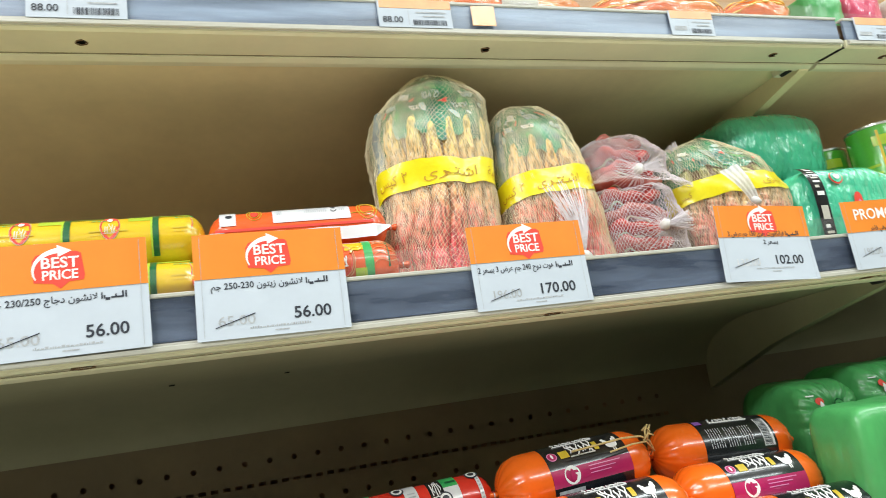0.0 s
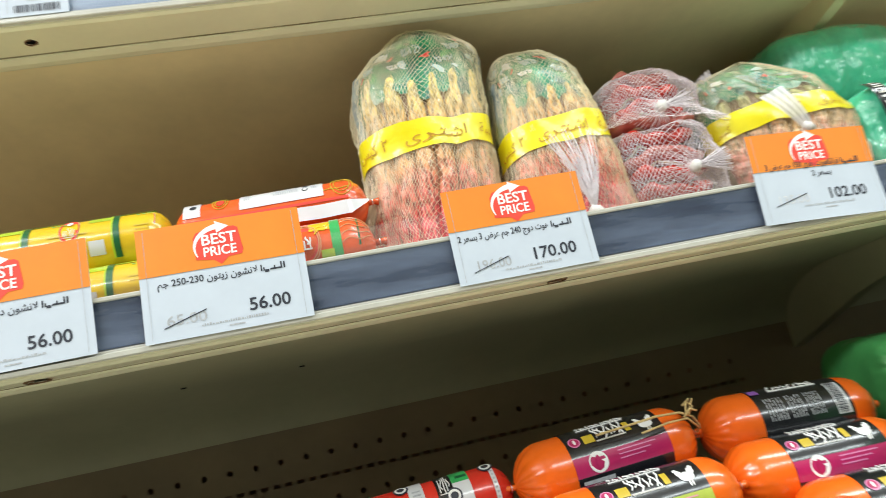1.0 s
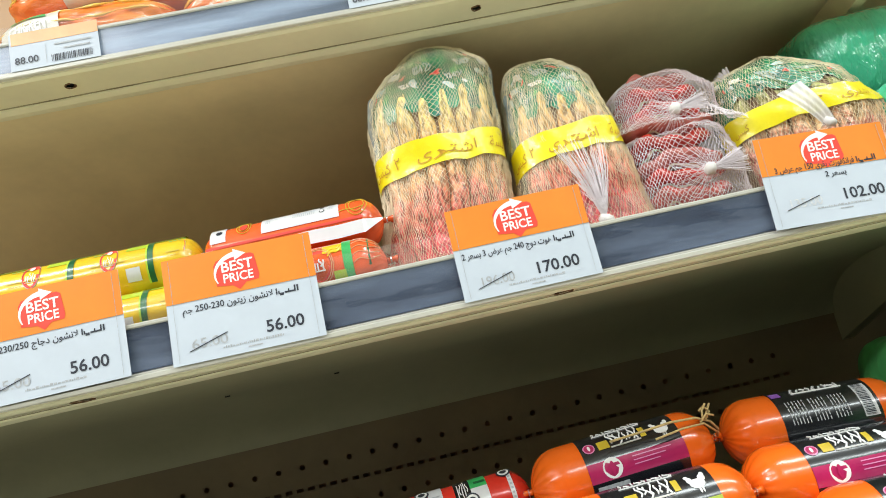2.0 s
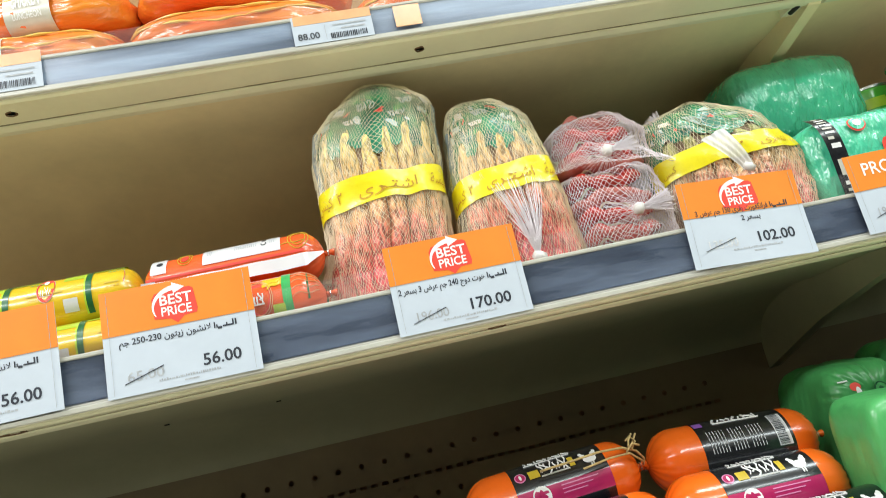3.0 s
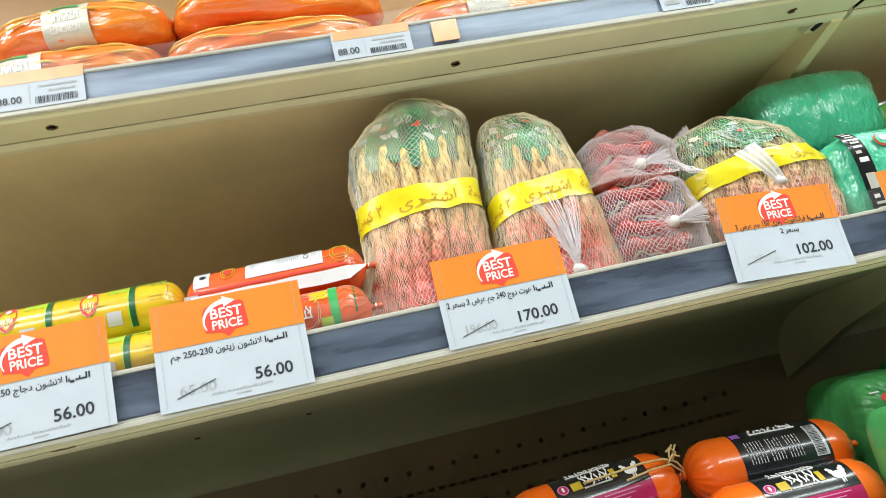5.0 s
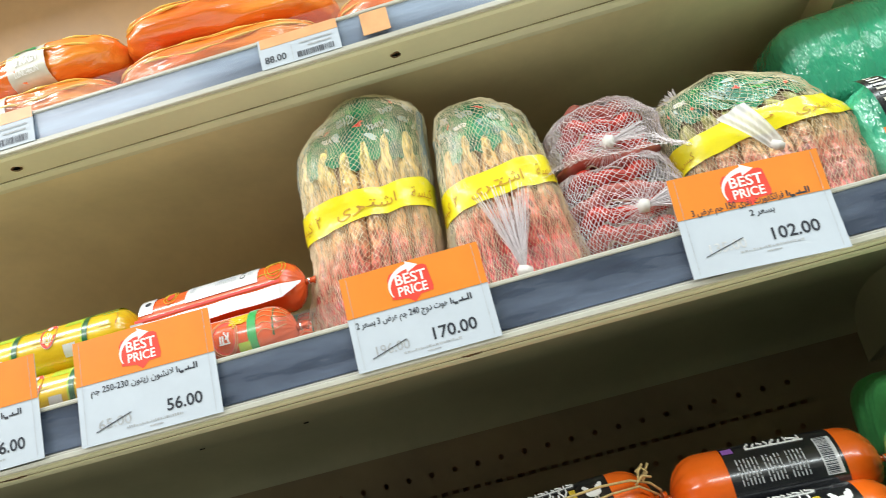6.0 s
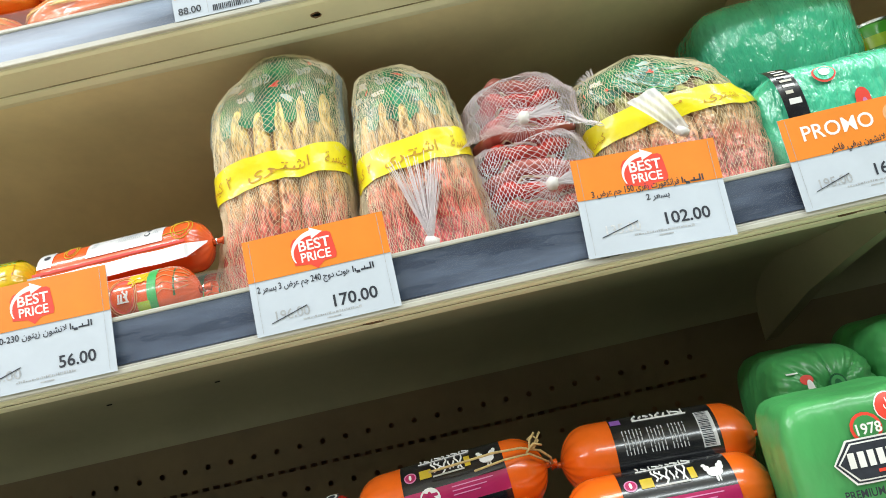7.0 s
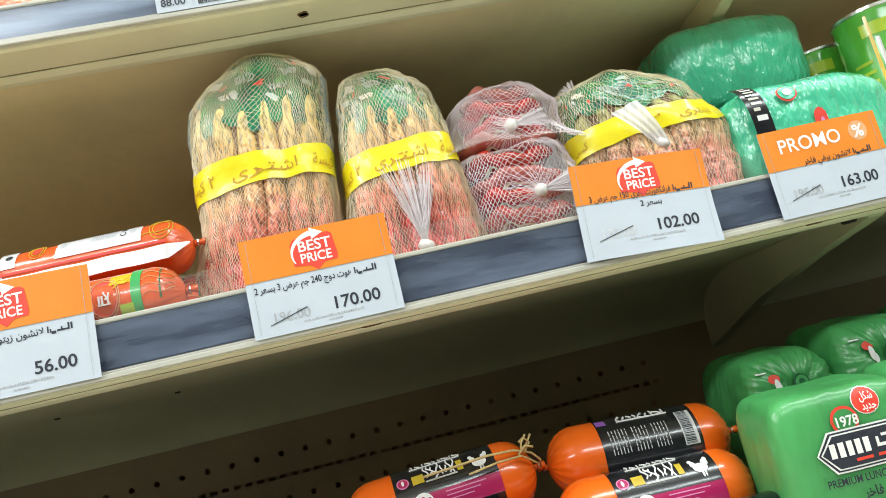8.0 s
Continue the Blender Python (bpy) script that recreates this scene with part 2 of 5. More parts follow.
def prism(profile, x0, x1):
    """A closed (y, z) outline drawn out along x."""
    bm = bmesh.new()
    a = [bm.verts.new((x0, y, z)) for y, z in profile]
    b = [bm.verts.new((x1, y, z)) for y, z in profile]
    k = len(profile)
    for i in range(k):
        bm.faces.new((a[i], a[(i + 1) % k], b[(i + 1) % k], b[i]))
    bm.faces.new(a)
    bm.faces.new(b[::-1])
    return bm


def poly(points, z0=0.0, z1=0.0003):
    """A flat shape in x and y with a little thickness along z."""
    bm = bmesh.new()
    a = [bm.verts.new((x, y, z0)) for x, y in points]
    b = [bm.verts.new((x, y, z1)) for x, y in points]
    k = len(points)
    for i in range(k):
        bm.faces.new((a[i], a[(i + 1) % k], b[(i + 1) % k], b[i]))
    bm.faces.new(b)
    return bm


def disc(cx, cy, rx, ry, n=24, **kw):
    return poly([(cx + rx * math.cos(2 * math.pi * i / n), cy + ry * math.sin(2 * math.pi * i / n)) for i in range(n)], **kw)


def rects(items, z1=0.0003):
    """Several flat bars (x0, x1, y0, y1) as one print."""
    bm = bmesh.new()
    for x0, x1, y0, y1 in items:
        c = [bm.verts.new(v) for v in ((x0, y0, z1), (x1, y0, z1), (x1, y1, z1), (x0, y1, z1))]
        bm.faces.new(c)
    return bm


def tubes(lines, r, sides=4):
    """Thin tubes along polylines, in one bmesh."""
    bm = bmesh.new()
    for pts in lines:
        rings = []
        for i, p in enumerate(pts):
            d = (pts[min(i + 1, len(pts) - 1)] - pts[max(i - 1, 0)]).normalized()
            s = d.orthogonal().normalized() if not rings else (side - d * side.dot(d)).normalized()
            side = s
            t = d.cross(s)
            rr = r[i] if isinstance(r, (list, tuple)) else r
            rings.append([bm.verts.new(p + rr * (math.cos(2 * math.pi * k / sides) * s + math.sin(2 * math.pi * k / sides) * t)) for k in range(sides)])
        for a, b in zip(rings, rings[1:]):
            for k in range(sides):
                bm.faces.new((a[k], a[(k + 1) % sides], b[(k + 1) % sides], b[k]))
        bm.faces.new(rings[0][::-1])
        bm.faces.new(rings[-1])
    return bm


def strip_with_holes(x0, x1, v0, v1, at, holes, rx, rv, n=12):
    """A flat strip with real round or oblong holes; at(x, v) gives the place."""
    bm = bmesh.new()

    def quad(a, b):
        if b - a > 1e-6:
            bm.faces.new([bm.verts.new(at(x, v)) for x, v in ((a, v0), (b, v0), (b, v1), (a, v1))])

    mid, half = (v0 + v1) / 2, (v1 - v0) / 2
    last = x0
    for h in holes:
        w = rx * (1.12 if n == 4 else 1.6)
        quad(last, h - w)
        last = h + w
        inner, outer = [], []
        for k in range(n):
            a = 2 * math.pi * k / n + (math.pi / 4 if n == 4 else 0)
            c, s = math.cos(a), math.sin(a)
            big = max(abs(c), abs(s))
            inner.append(bm.verts.new(at(h + rx * c, mid + rv * s)))
            outer.append(bm.verts.new(at(h + w * c / big, mid + half * s / big)))
        for k in range(n):
            bm.faces.new((inner[k], inner[(k + 1) % n], outer[(k + 1) % n], outer[k]))
    quad(last, x1)
    bmesh.ops.remove_doubles(bm, verts=bm.verts[:], dist=1e-5)
    return bm


# ---- lettering ----
ARABIC = {"ا": 0xFE8D, "ب": 0xFE8F, "ة": 0xFE93, "ت": 0xFE95, "ج": 0xFE9D, "خ": 0xFEA5, "د": 0xFEA9, "ر": 0xFEAD, "ز": 0xFEAF, "س": 0xFEB1,
          "ش": 0xFEB5, "ض": 0xFEBD, "ط": 0xFEC1, "ع": 0xFEC9, "ف": 0xFED1, "ق": 0xFED5, "ك": 0xFED9, "ل": 0xFEDD, "م": 0xFEE1, "ن": 0xFEE5,
          "ه": 0xFEE9, "و": 0xFEED, "ى": 0xFEEF, "ي": 0xFEF1}
ENDS = "اةدرزوى"


def arabic(text):
    """Joined letter forms, laid out from right to left."""
    out = []
    for word in text.split(" "):
        if word[0] not in ARABIC:
            out.append(word)
            continue
        forms, i, joined = [], 0, False
        while i < len(word):
            if word[i : i + 2] == "لا":
                forms.append(chr(0xFEFB + joined))
                i, joined = i + 2, False
                continue
            more = i + 1 < len(word) and word[i] not in ENDS
            forms.append(chr(ARABIC[word[i]] + (3 if joined and more else 2 if more else 1 if joined else 0)))
            joined = more
            i += 1
        out.append("".join(reversed(forms)))
    return " ".join(reversed(out))


def letters(name, text, size, x, y, material, parent, align="LEFT", bold=0.0, lift=0.0004, bend=None, m=None, squash=1.0, spacing=1.0, width=0.0):
    """Flat ink letters on a sheet (x right, y up), or bent by a function onto a curved thing."""
    cu = bpy.data.curves.new(name, "FONT")
    cu.body, cu.size, cu.align_x, cu.offset, cu.resolution_u, cu.space_character = text, size, align, bold, 3, spacing
    tmp = new(name, cu)
    bpy.context.view_layer.update()
    me = bpy.data.meshes.new_from_object(tmp.evaluated_get(bpy.context.evaluated_depsgraph_get()))
    bpy.data.objects.remove(tmp)
    bpy.data.curves.remove(cu)
    if width:
        xs = [v.co.x for v in me.vertices]
        squash = width / (max(xs) - min(xs))
    for v in me.vertices:
        px, py = v.co.x * squash + x, v.co.y + y
        v.co = bend(px, py) if bend else Vector((px, py, lift))
    me.materials.clear()
    me.materials.append(M[material])
    ob = new(name, me)
    ob.parent = parent
    if m is not None:
        ob.matrix_basis = m
    return ob


# ---- the shop round the case ----
def slab(name, label, b, material, category):
    ob = part(name, box(*b), material)
    tagged(ob, label, category, kind="structure")
    return ob


slab("floor", "pale beige polished shop floor tiles", (-6, 6, -5.0, 0.6, -0.1, 0), "floor_tile", "floor")
slab("ceiling", "plain white shop ceiling", (-6, 6, -5.0, 0.6, 2.9, 3.0), "ceiling_white", "ceiling")
slab("wall_south", "plain dim wall across the hall", (-6, 6, -5.1, -5.0, 0, 2.9), "wall_dim", "wall")
slab("wall_west", "plain light wall closing the aisle", (-6.1, -6, -5.0, 0.6, 0, 2.9), "wall_paint", "wall")
slab("wall_east", "plain light wall closing the aisle end", (6, 6.1, -5.0, 0.6, 0, 2.9), "wall_paint", "wall")
slab("wall_north", "plain wall behind the chilled case", (-6, 6, 0.6, 0.7, 0, 2.9), "wall_paint", "wall")

# ---- the chilled case ----
END, START = 0.56, -0.78
FAR = 1.9
MID, TOP, LOW = 1.300, 1.593, 0.985
BACK = 0.42


def cove(y0, z0, y1, z1, n=10, power=1.0):
    """Points of a soft bend from a shelf's underside down to the back."""
    return [(y0 + (y1 - y0) * math.sin(math.pi / 2 * i / n), z0 + (z1 - z0) * (1 - math.cos(math.pi / 2 * i / n))) for i in range(n + 1)]


def bent_sheet(profile, x0, x1):
    return sheet(lambda u, v: Vector((x0 + (x1 - x0) * u, *profile[round(v * (len(profile) - 1))])), 8, len(profile) - 1)


def shelf(x0, x1, front, z, holes, label, pan, tall, fence, strip="strip_blue", hole=(0.0074, 0.0105)):
    """One hanging shelf: underside, pierced front flange, bead, price rail and clear fence."""
    root = thing("shelf", label, "shelf", kind="structure")
    # Upper underside takes the lit colour, lower one the shaded copy.
    part("pan", bent_sheet(pan, x0, x1), "cream_lit" if front > 0.01 else "cream_shaded", root, "steel underside curving down to the back, light and shade in its colour", smooth=True)
    part("deck", box(x0, x1, front + 0.012, 0.40, z + 0.012, z + 0.0300), "deck_tan", root)
    zf = z - 0.006
    part("front_flange", strip_with_holes(x0, x1, front + 0.004, front + 0.046, lambda x, v: Vector((x, v, zf + (v - front) * 0.02)), holes, *hole, 16), "cream_metal", root)
    part("flange_edge", prism([(front + 0.001, z + 0.004), (front + 0.001, zf + 0.001), (front + 0.004, zf - 0.0008), (front + 0.006, zf + 0.003), (front + 0.006, z + 0.004)], x0, x1), "cream_metal", root, smooth=False)
    part("bead", prism([(front + 0.0475, zf + 0.004), (front + 0.0485, zf - 0.001), (front + 0.055, zf - 0.003), (front + 0.062, zf - 0.003), (front + 0.0665, zf - 0.001), (front + 0.0675, zf + 0.005)], x0, x1), "cream_metal", root, smooth=False)
    for y0, y1, zs in ((0.0462, 0.0476, zf + 0.0004), (0.0672, 0.0690, zf + 0.0012)):
        part("grimy_seam", box(x0, x1, front + y0, front + y1, zs, zs + 0.001), "seam_brown", root, "brown seam of the folded edge")
    # Near-black sheet stands for the shade inside the flange holes.
    part("hole_backing", box(x0, x1, front + 0.006, front + 0.046, zf + 0.004, zf + 0.006), "hole_dark", root)
    for h in holes:
        part("hole_rim", tubes([[Vector((h + hole[0] * (1.06 + 0.1 * math.sin(3 * a + h * 40)) * math.cos(a), front + 0.025 + hole[1] * (1.05 + 0.12 * math.sin(4 * a)) * math.sin(a), zf - 0.0002)) for a in [i * 0.3 + h for i in range(19)]]], 0.0007), "rust", root, "chipped rusty edge of a hole")
    part("price_rail", box(x0 + 0.002, x1 - 0.002, front + 0.001, front + 0.004, z + 0.002, z + tall), strip, root, "blue-grey insert strip, reflections in its colour")
    part("rail_top_lip", box(x0 + 0.002, x1 - 0.002, front - 0.001, front + 0.010, z + tall, z + tall + 0.0035, 0.0008, 1), "rail_white", root, "clear plastic rail edge")
    part("rail_lower_lip", box(x0 + 0.002, x1 - 0.002, front - 0.0035, front + 0.004, z - 0.0035, z + 0.001, 0.0008, 1), "rail_white", root, "clear plastic rail edge")
    part("rail_groove", box(x0 + 0.002, x1 - 0.002, front - 0.0015, front + 0.001, z + 0.0012, z + 0.0028), "rail_white", root)
    part("rail_cover", box(x0 + 0.002, x1 - 0.002, front - 0.0015, front - 0.0008, z + 0.003, z + tall), "clear", root, "clear cover of the price rail")
    part("fence", box(x0 + 0.002, x1 - 0.002, front + 0.008, front + 0.0092, z + tall + 0.0035, z + tall + 0.0035 + fence), "fence_clear", root, "clear plastic front fence")
    return root


HOLES = (-0.700, -0.306, 0.084, 0.472)
mid_pan = [(0.067, 1.2985), (0.10, 1.2965), (0.16, 1.293), (0.22, 1.2885)] + cove(0.26, 1.285, BACK - 0.003, 1.214, 12)
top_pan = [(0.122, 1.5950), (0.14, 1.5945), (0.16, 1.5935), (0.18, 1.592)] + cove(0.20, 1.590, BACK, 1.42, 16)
low_pan = [(-0.12, LOW - 0.02), (0.40, LOW - 0.02)]
shelf(START, END, 0.0, MID, HOLES, "cream enamelled steel case shelf with dark price rail", mid_pan, 0.037, 0.020)
shelf(START, END, 0.055, TOP, HOLES, "upper cream enamelled steel case shelf with price rail", top_pan, 0.030, 0.020, "strip_lit", (0.0044, 0.0042))
RIGHT = (0.655, 1.043, 1.43, 1.82)
shelf(0.567, FAR, 0.0, MID, RIGHT, "neighbouring cream steel case shelf with price rail", mid_pan, 0.037, 0.012)
shelf(0.567, FAR, 0.055, TOP, RIGHT, "neighbouring upper cream steel case shelf with price rail", top_pan, 0.030, 0.012, "strip_lit", (0.0044, 0.0042))
# Unseen deck, near black so little light bounces up under the shelf.
slab("case_deck", "unseen lower deck of the case, near black to cut bounce light", (-1.4, FAR, -0.12, BACK, LOW - 0.03, LOW), "deck_dark", "case deck")
# Unseen front, kept low so floor bounce reaches the shelf's underside.
slab("case_front", "unseen cream steel lower front panel of the case", (-1.4, FAR, -0.14, -0.12, 0.0, LOW + 0.03), "cream_metal", "case panel")
# Unseen canopy, set high so the top bay is less shaded.
slab("case_canopy", "unseen cream steel canopy added over the case", (-1.4, FAR, 0.10, BACK, 2.25, 2.35), "cream_metal", "case canopy")


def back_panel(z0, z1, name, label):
    # Brown stands in for the shade at the back of the case.
    return tagged(part(name, box(-1.4, FAR, BACK, BACK + 0.004, z0, z1), "back_shaded"), label, "case back", kind="structure")


back_panel(MID + 0.02, 1.52, "case_back", "plain steel back of the case, brown for its shade")
back_panel(TOP + 0.02, 2.25, "case_back", "plain steel back above the top shelf, brown for its shade")
perforated = thing("perforated_back", "steel back panel with rows of punched holes, dark brown for its shade", "case back", kind="structure")
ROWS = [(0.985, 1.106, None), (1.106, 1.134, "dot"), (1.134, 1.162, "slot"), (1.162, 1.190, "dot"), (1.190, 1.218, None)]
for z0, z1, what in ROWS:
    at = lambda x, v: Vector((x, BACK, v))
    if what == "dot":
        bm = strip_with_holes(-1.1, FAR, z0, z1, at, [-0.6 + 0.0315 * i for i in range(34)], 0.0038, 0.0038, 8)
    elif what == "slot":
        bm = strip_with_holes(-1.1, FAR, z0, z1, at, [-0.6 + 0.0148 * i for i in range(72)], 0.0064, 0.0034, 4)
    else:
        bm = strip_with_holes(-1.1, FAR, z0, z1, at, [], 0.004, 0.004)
    part("punched_row" if what else "plain_row", bm, "panel_shaded", perforated)
# Dark sheet added to stand for the shade behind the holes.
part("duct_behind", box(-1.4, FAR, BACK + 0.02, BACK + 0.03, 0.98, 1.31), "pack_core", perforated, "dark sheet for the shade behind the holes")
slab("case_end", "cream steel end wall of the case", (-1.41, -1.4, -0.3, BACK, 0, 2.3), "cream_metal", "case end")
slab("case_end", "cream steel far end wall of the case", (FAR, FAR + 0.01, -0.3, BACK, 0, 2.3), "cream_metal", "case end")


def bracket(x, front, z):
    """The tapering steel arm that carries the end of a shelf."""
    root = thing("shelf_bracket", "tapering cream steel shelf bracket, light and shade in its colour", "bracket", kind="structure")
    # The arm takes the lit or shaded colour of its shelf's underside.
    part("arm", prism([(front + 0.052, z - 0.004), (front + 0.058, z - 0.011), (front + 0.15, z - 0.034), (front + 0.27, z - 0.068), (BACK, z - 0.125), (BACK, z + 0.006), (front + 0.06, z + 0.004)], x - 0.0125, x + 0.0035), "cream_lit" if front > 0.01 else "cream_shaded", root)
    part("locating_lug", box(x - 0.030, x - 0.014, front + 0.066, front + 0.085, z - 0.008, z + 0.001, 0.001), "cream_metal", root)
    # Near-black tube drawn for the shade in the slot.
    part("lug_hole", tubes([[Vector((x - 0.024, front + 0.060, z - 0.0085)), Vector((x - 0.024, front + 0.075, z - 0.0085))]], 0.0032, 8), "hole_dark", root, "dark slot beside the lug")
    return root


bracket(0.556, 0.0, MID)
bracket(0.556, 0.055, TOP)
for x, y, z in ((-0.138, 0.277, 1.2815), (-0.262, 0.27, 1.283), (-0.28, 0.27, 1.5935)):
    tagged(part("rivet", tubes([[Vector((x - 0.0028, y, z - 0.0004)), Vector((x + 0.0028, y + 0.001, z - 0.0004))]], 0.0008, 6), "hole_dark"), "small dark rivet under a shelf", "rivet")


# ---- price cards ----
def sheet_of_paper(w, h, curl, thick=0.0003):
    """A thin curled sheet with its printed face at the curl and its back behind it."""
    bm = sheet(lambda u, v: Vector((u * w, v * h, curl(u, v))), 24, 18)
    made = bmesh.ops.extrude_face_region(bm, geom=bm.faces[:])
    for v in made["geom"]:
        if isinstance(v, bmesh.types.BMVert):
            v.co.z -= thick
    return bm


def badge(root, cx, cy, lift):
    """The red speech mark with a white arrow and the words in it."""
    hz = Matrix.Translation((cx, cy, lift))
    mark = part("badge", poly([(-0.0165, -0.0095), (-0.0175, 0.0065), (-0.0150, 0.0105), (-0.008, 0.0125), (0.012, 0.0122), (0.0145, 0.0105), (0.0165, -0.006), (0.0155, -0.0095), (0.0060, -0.0102), (0.0005, -0.0150), (-0.0045, -0.0110)], 0, 0.0001), "red_ink", root, "red printed speech mark", m=hz)

    def arc(u, v):
        a = math.pi * (1.14 - 0.60 * u)
        k = (0.0008 + 0.0034 * u) * (v - 0.5)
        return Vector((0.0018 + (0.0188 + k) * math.cos(a), -0.0012 + (0.0148 + k) * math.sin(a), 0.0002))

    arrow = sheet(arc, 16, 2)
    head_ = [arrow.verts.new(p) for p in ((-0.0012, 0.0178, 0.0002), (0.0085, 0.0128, 0.0002), (-0.0006, 0.0086, 0.0002))]
    arrow.faces.new(head_)
    part("arrow", arrow, "white_ink", mark, "white printed arrow")
    letters("lettering", "BEST", 0.0112, 0.0004, 0.0006, "white_ink", mark, "CENTER", 0.00022, 0.00034, width=0.0245)
    letters("lettering", "PRICE", 0.0098, 0.0004, -0.0080, "white_ink", mark, "CENTER", 0.00020, 0.00034, width=0.0232)


def lay(ob, w, h, curl):
    """Let a flat print follow the curl of its sheet."""
    place = ob.matrix_basis if ob.parent.parent is None else ob.parent.matrix_basis @ ob.matrix_basis
    for v in ob.data.vertices:
        q = place @ v.co
        v.co = place.inverted() @ Vector((q.x, q.y, q.z + curl(min(1, max(0, q.x / w)), min(1, max(0, q.y / h)))))


def price_card(x, z, w, h, roll, lean, title, second, price, old, label, kind="best", curl=None, y=-0.0052, head=0.43, wide=0.60):
    root = thing("price_card", label, "price card", pose(x, y, z, 90 - lean, 0, 0) @ pose(0, 0, 0, 0, 0, roll), "price cards on the rail")
    curl = curl or (lambda u, v: 0.0008 * math.sin(u * 3.1) * v)
    part("sheet", sheet_of_paper(w, h, curl), "paper", root)
    hb = h * (1 - head)
    part("header", sheet(lambda u, v: Vector((u * w, hb + (h - hb) * v, curl(u, (hb + (h - hb) * v) / h) + 0.00045)), 16, 8), "orange_ink", root, "orange printed header", smooth=True)
    part("border_line", rects([(0.005, 0.0053, 0.002, h * 0.98)], 0.0006), "grey_ink", root)
    part("border_line", rects([(w - 0.0053, w - 0.005, 0.002, h * 0.98)], 0.0006), "grey_ink", root)
    if kind == "best":
        badge(root, w * 0.49, hb + (h - hb) * 0.46, 0.0006)
    else:
        letters("lettering", "PROMO", 0.0165, w * 0.13, hb + (h - hb) * 0.40, "white_ink", root, "LEFT", 0.0002, 0.0007, width=w * 0.52)
        part("percent_disc", disc(w * 0.815, hb + (h - hb) * 0.58, 0.0085, 0.0085), "peach_ink", root, m=Matrix.Translation((0, 0, 0.0004)))
        letters("lettering", "%", 0.0145, w * 0.815, hb + (h - hb) * 0.43, "white_ink", root, "CENTER", 0.0004, 0.0009)
    over = kind != "best" or second
    ty = hb + 0.0010 if over else hb - 0.0088
    lift = 0.0007 if over else 0.0003
    bar = w * 0.15
    letters("lettering", arabic(title), 0.0070, w * 0.87 - bar - 0.002, ty, "black_ink", root, "RIGHT", 0.00010, lift, width=w * wide)
    for k, (p0, p1, q0, q1) in enumerate(((0.0, 0.07, 0.0, 0.0048), (0.12, 0.19, 0.0, 0.0050), (0.19, 0.62, 0.0, 0.0013), (0.40, 0.46, 0.0, 0.0030), (0.66, 0.84, -0.0012, 0.0008), (0.84, 0.90, 0.0, 0.0026), (0.94, 1.0, 0.0, 0.0048))):
        part("brand_shape", rects([(w * 0.87 - bar * p1, w * 0.87 - bar * p0, ty + q0, ty + q1)], lift), "black_ink", root, "plain dark shape in place of a brand")
    if second:
        letters("lettering", arabic(second), 0.0064, w * 0.62, hb - 0.0075, "black_ink", root, "RIGHT", 0.0001, 0.0003)
    low = h * (0.215 if over else 0.14)
    letters("price", price, 0.0128, w * (0.86 if len(price) > 5 else 0.875), low, "black_ink", root, "RIGHT", 0.00022, 0.0003, width=w * (0.305 if len(price) > 5 else 0.25))
    letters("old_price", old, 0.0105, w * 0.13, low - h * 0.015, "grey_ink" if not second else "pale_ink", root, "LEFT", 0.0001, 0.0003, width=w * 0.235)
    part("strike", poly([(w * 0.115, low - h * 0.035), (w * 0.37, low + h * 0.075), (w * 0.37, low + h * 0.084), (w * 0.115, low - h * 0.028)]), "black_ink", root, m=Matrix.Translation((0, 0, 0.0003)))
    rng = random.Random(len(title))
    dots, bx = [], w * 0.33
    while bx < w * 0.72:
        bw = rng.choice((0.0008, 0.0014, 0.0022))
        dots.append((bx, bx + bw, low - h * 0.062, low - h * rng.choice((0.050, 0.045, 0.040))))
        bx += bw + 0.0006
    part("small_print", rects(dots + [(w * 0.49, w * 0.585, low - h * 0.100, low - h * 0.088)], 0.0003), "grey_ink", root, "unreadable small print")
    for ob in root.children_recursive:
        if ob.name.split(".")[0] not in ("sheet", "header"):
            lay(ob, w, h, curl)
    return root


price_card(-0.369, 1.3005, 0.1145, 0.083, 0.6, 3, "لانشون دجاج 230/250 جم", "", "56.00", "65.00", "orange and white price card reading best price 56.00")
price_card(-0.2235, 1.3005, 0.1155, 0.083, -0.4, 4, "لانشون زيتون 250-230 جم", "", "56.00", "65.00", "orange and white best price card, 65.00 struck out")
price_card(0.0, 1.300, 0.111, 0.0745, 0.0, 3, "هوت دوج 240 جم عرض 3 بسعر 2", "", "170.00", "196.00", "orange and white best price card reading 170.00", head=0.44, wide=0.65)
price_card(0.2555, 1.302, 0.111, 0.077, -3.5, 2, "فرانكفورت بقرى 150 جم عرض 3", "بسعر 2", "102.00", "135.00", "curled orange and white best price card reading 102.00",
           curl=lambda u, v: 0.004 * (1 - v) ** 2 * u + 0.0015 * math.sin(u * 3.1), y=-0.0062, head=0.42)
price_card(0.4225, 1.300, 0.107, 0.0735, 0.3, 2, "لانشون بيفي فاخر", "", "163.00", "195.00", "orange promo price card reading 163.00", kind="promo", y=-0.0052, head=0.46, wide=0.40)


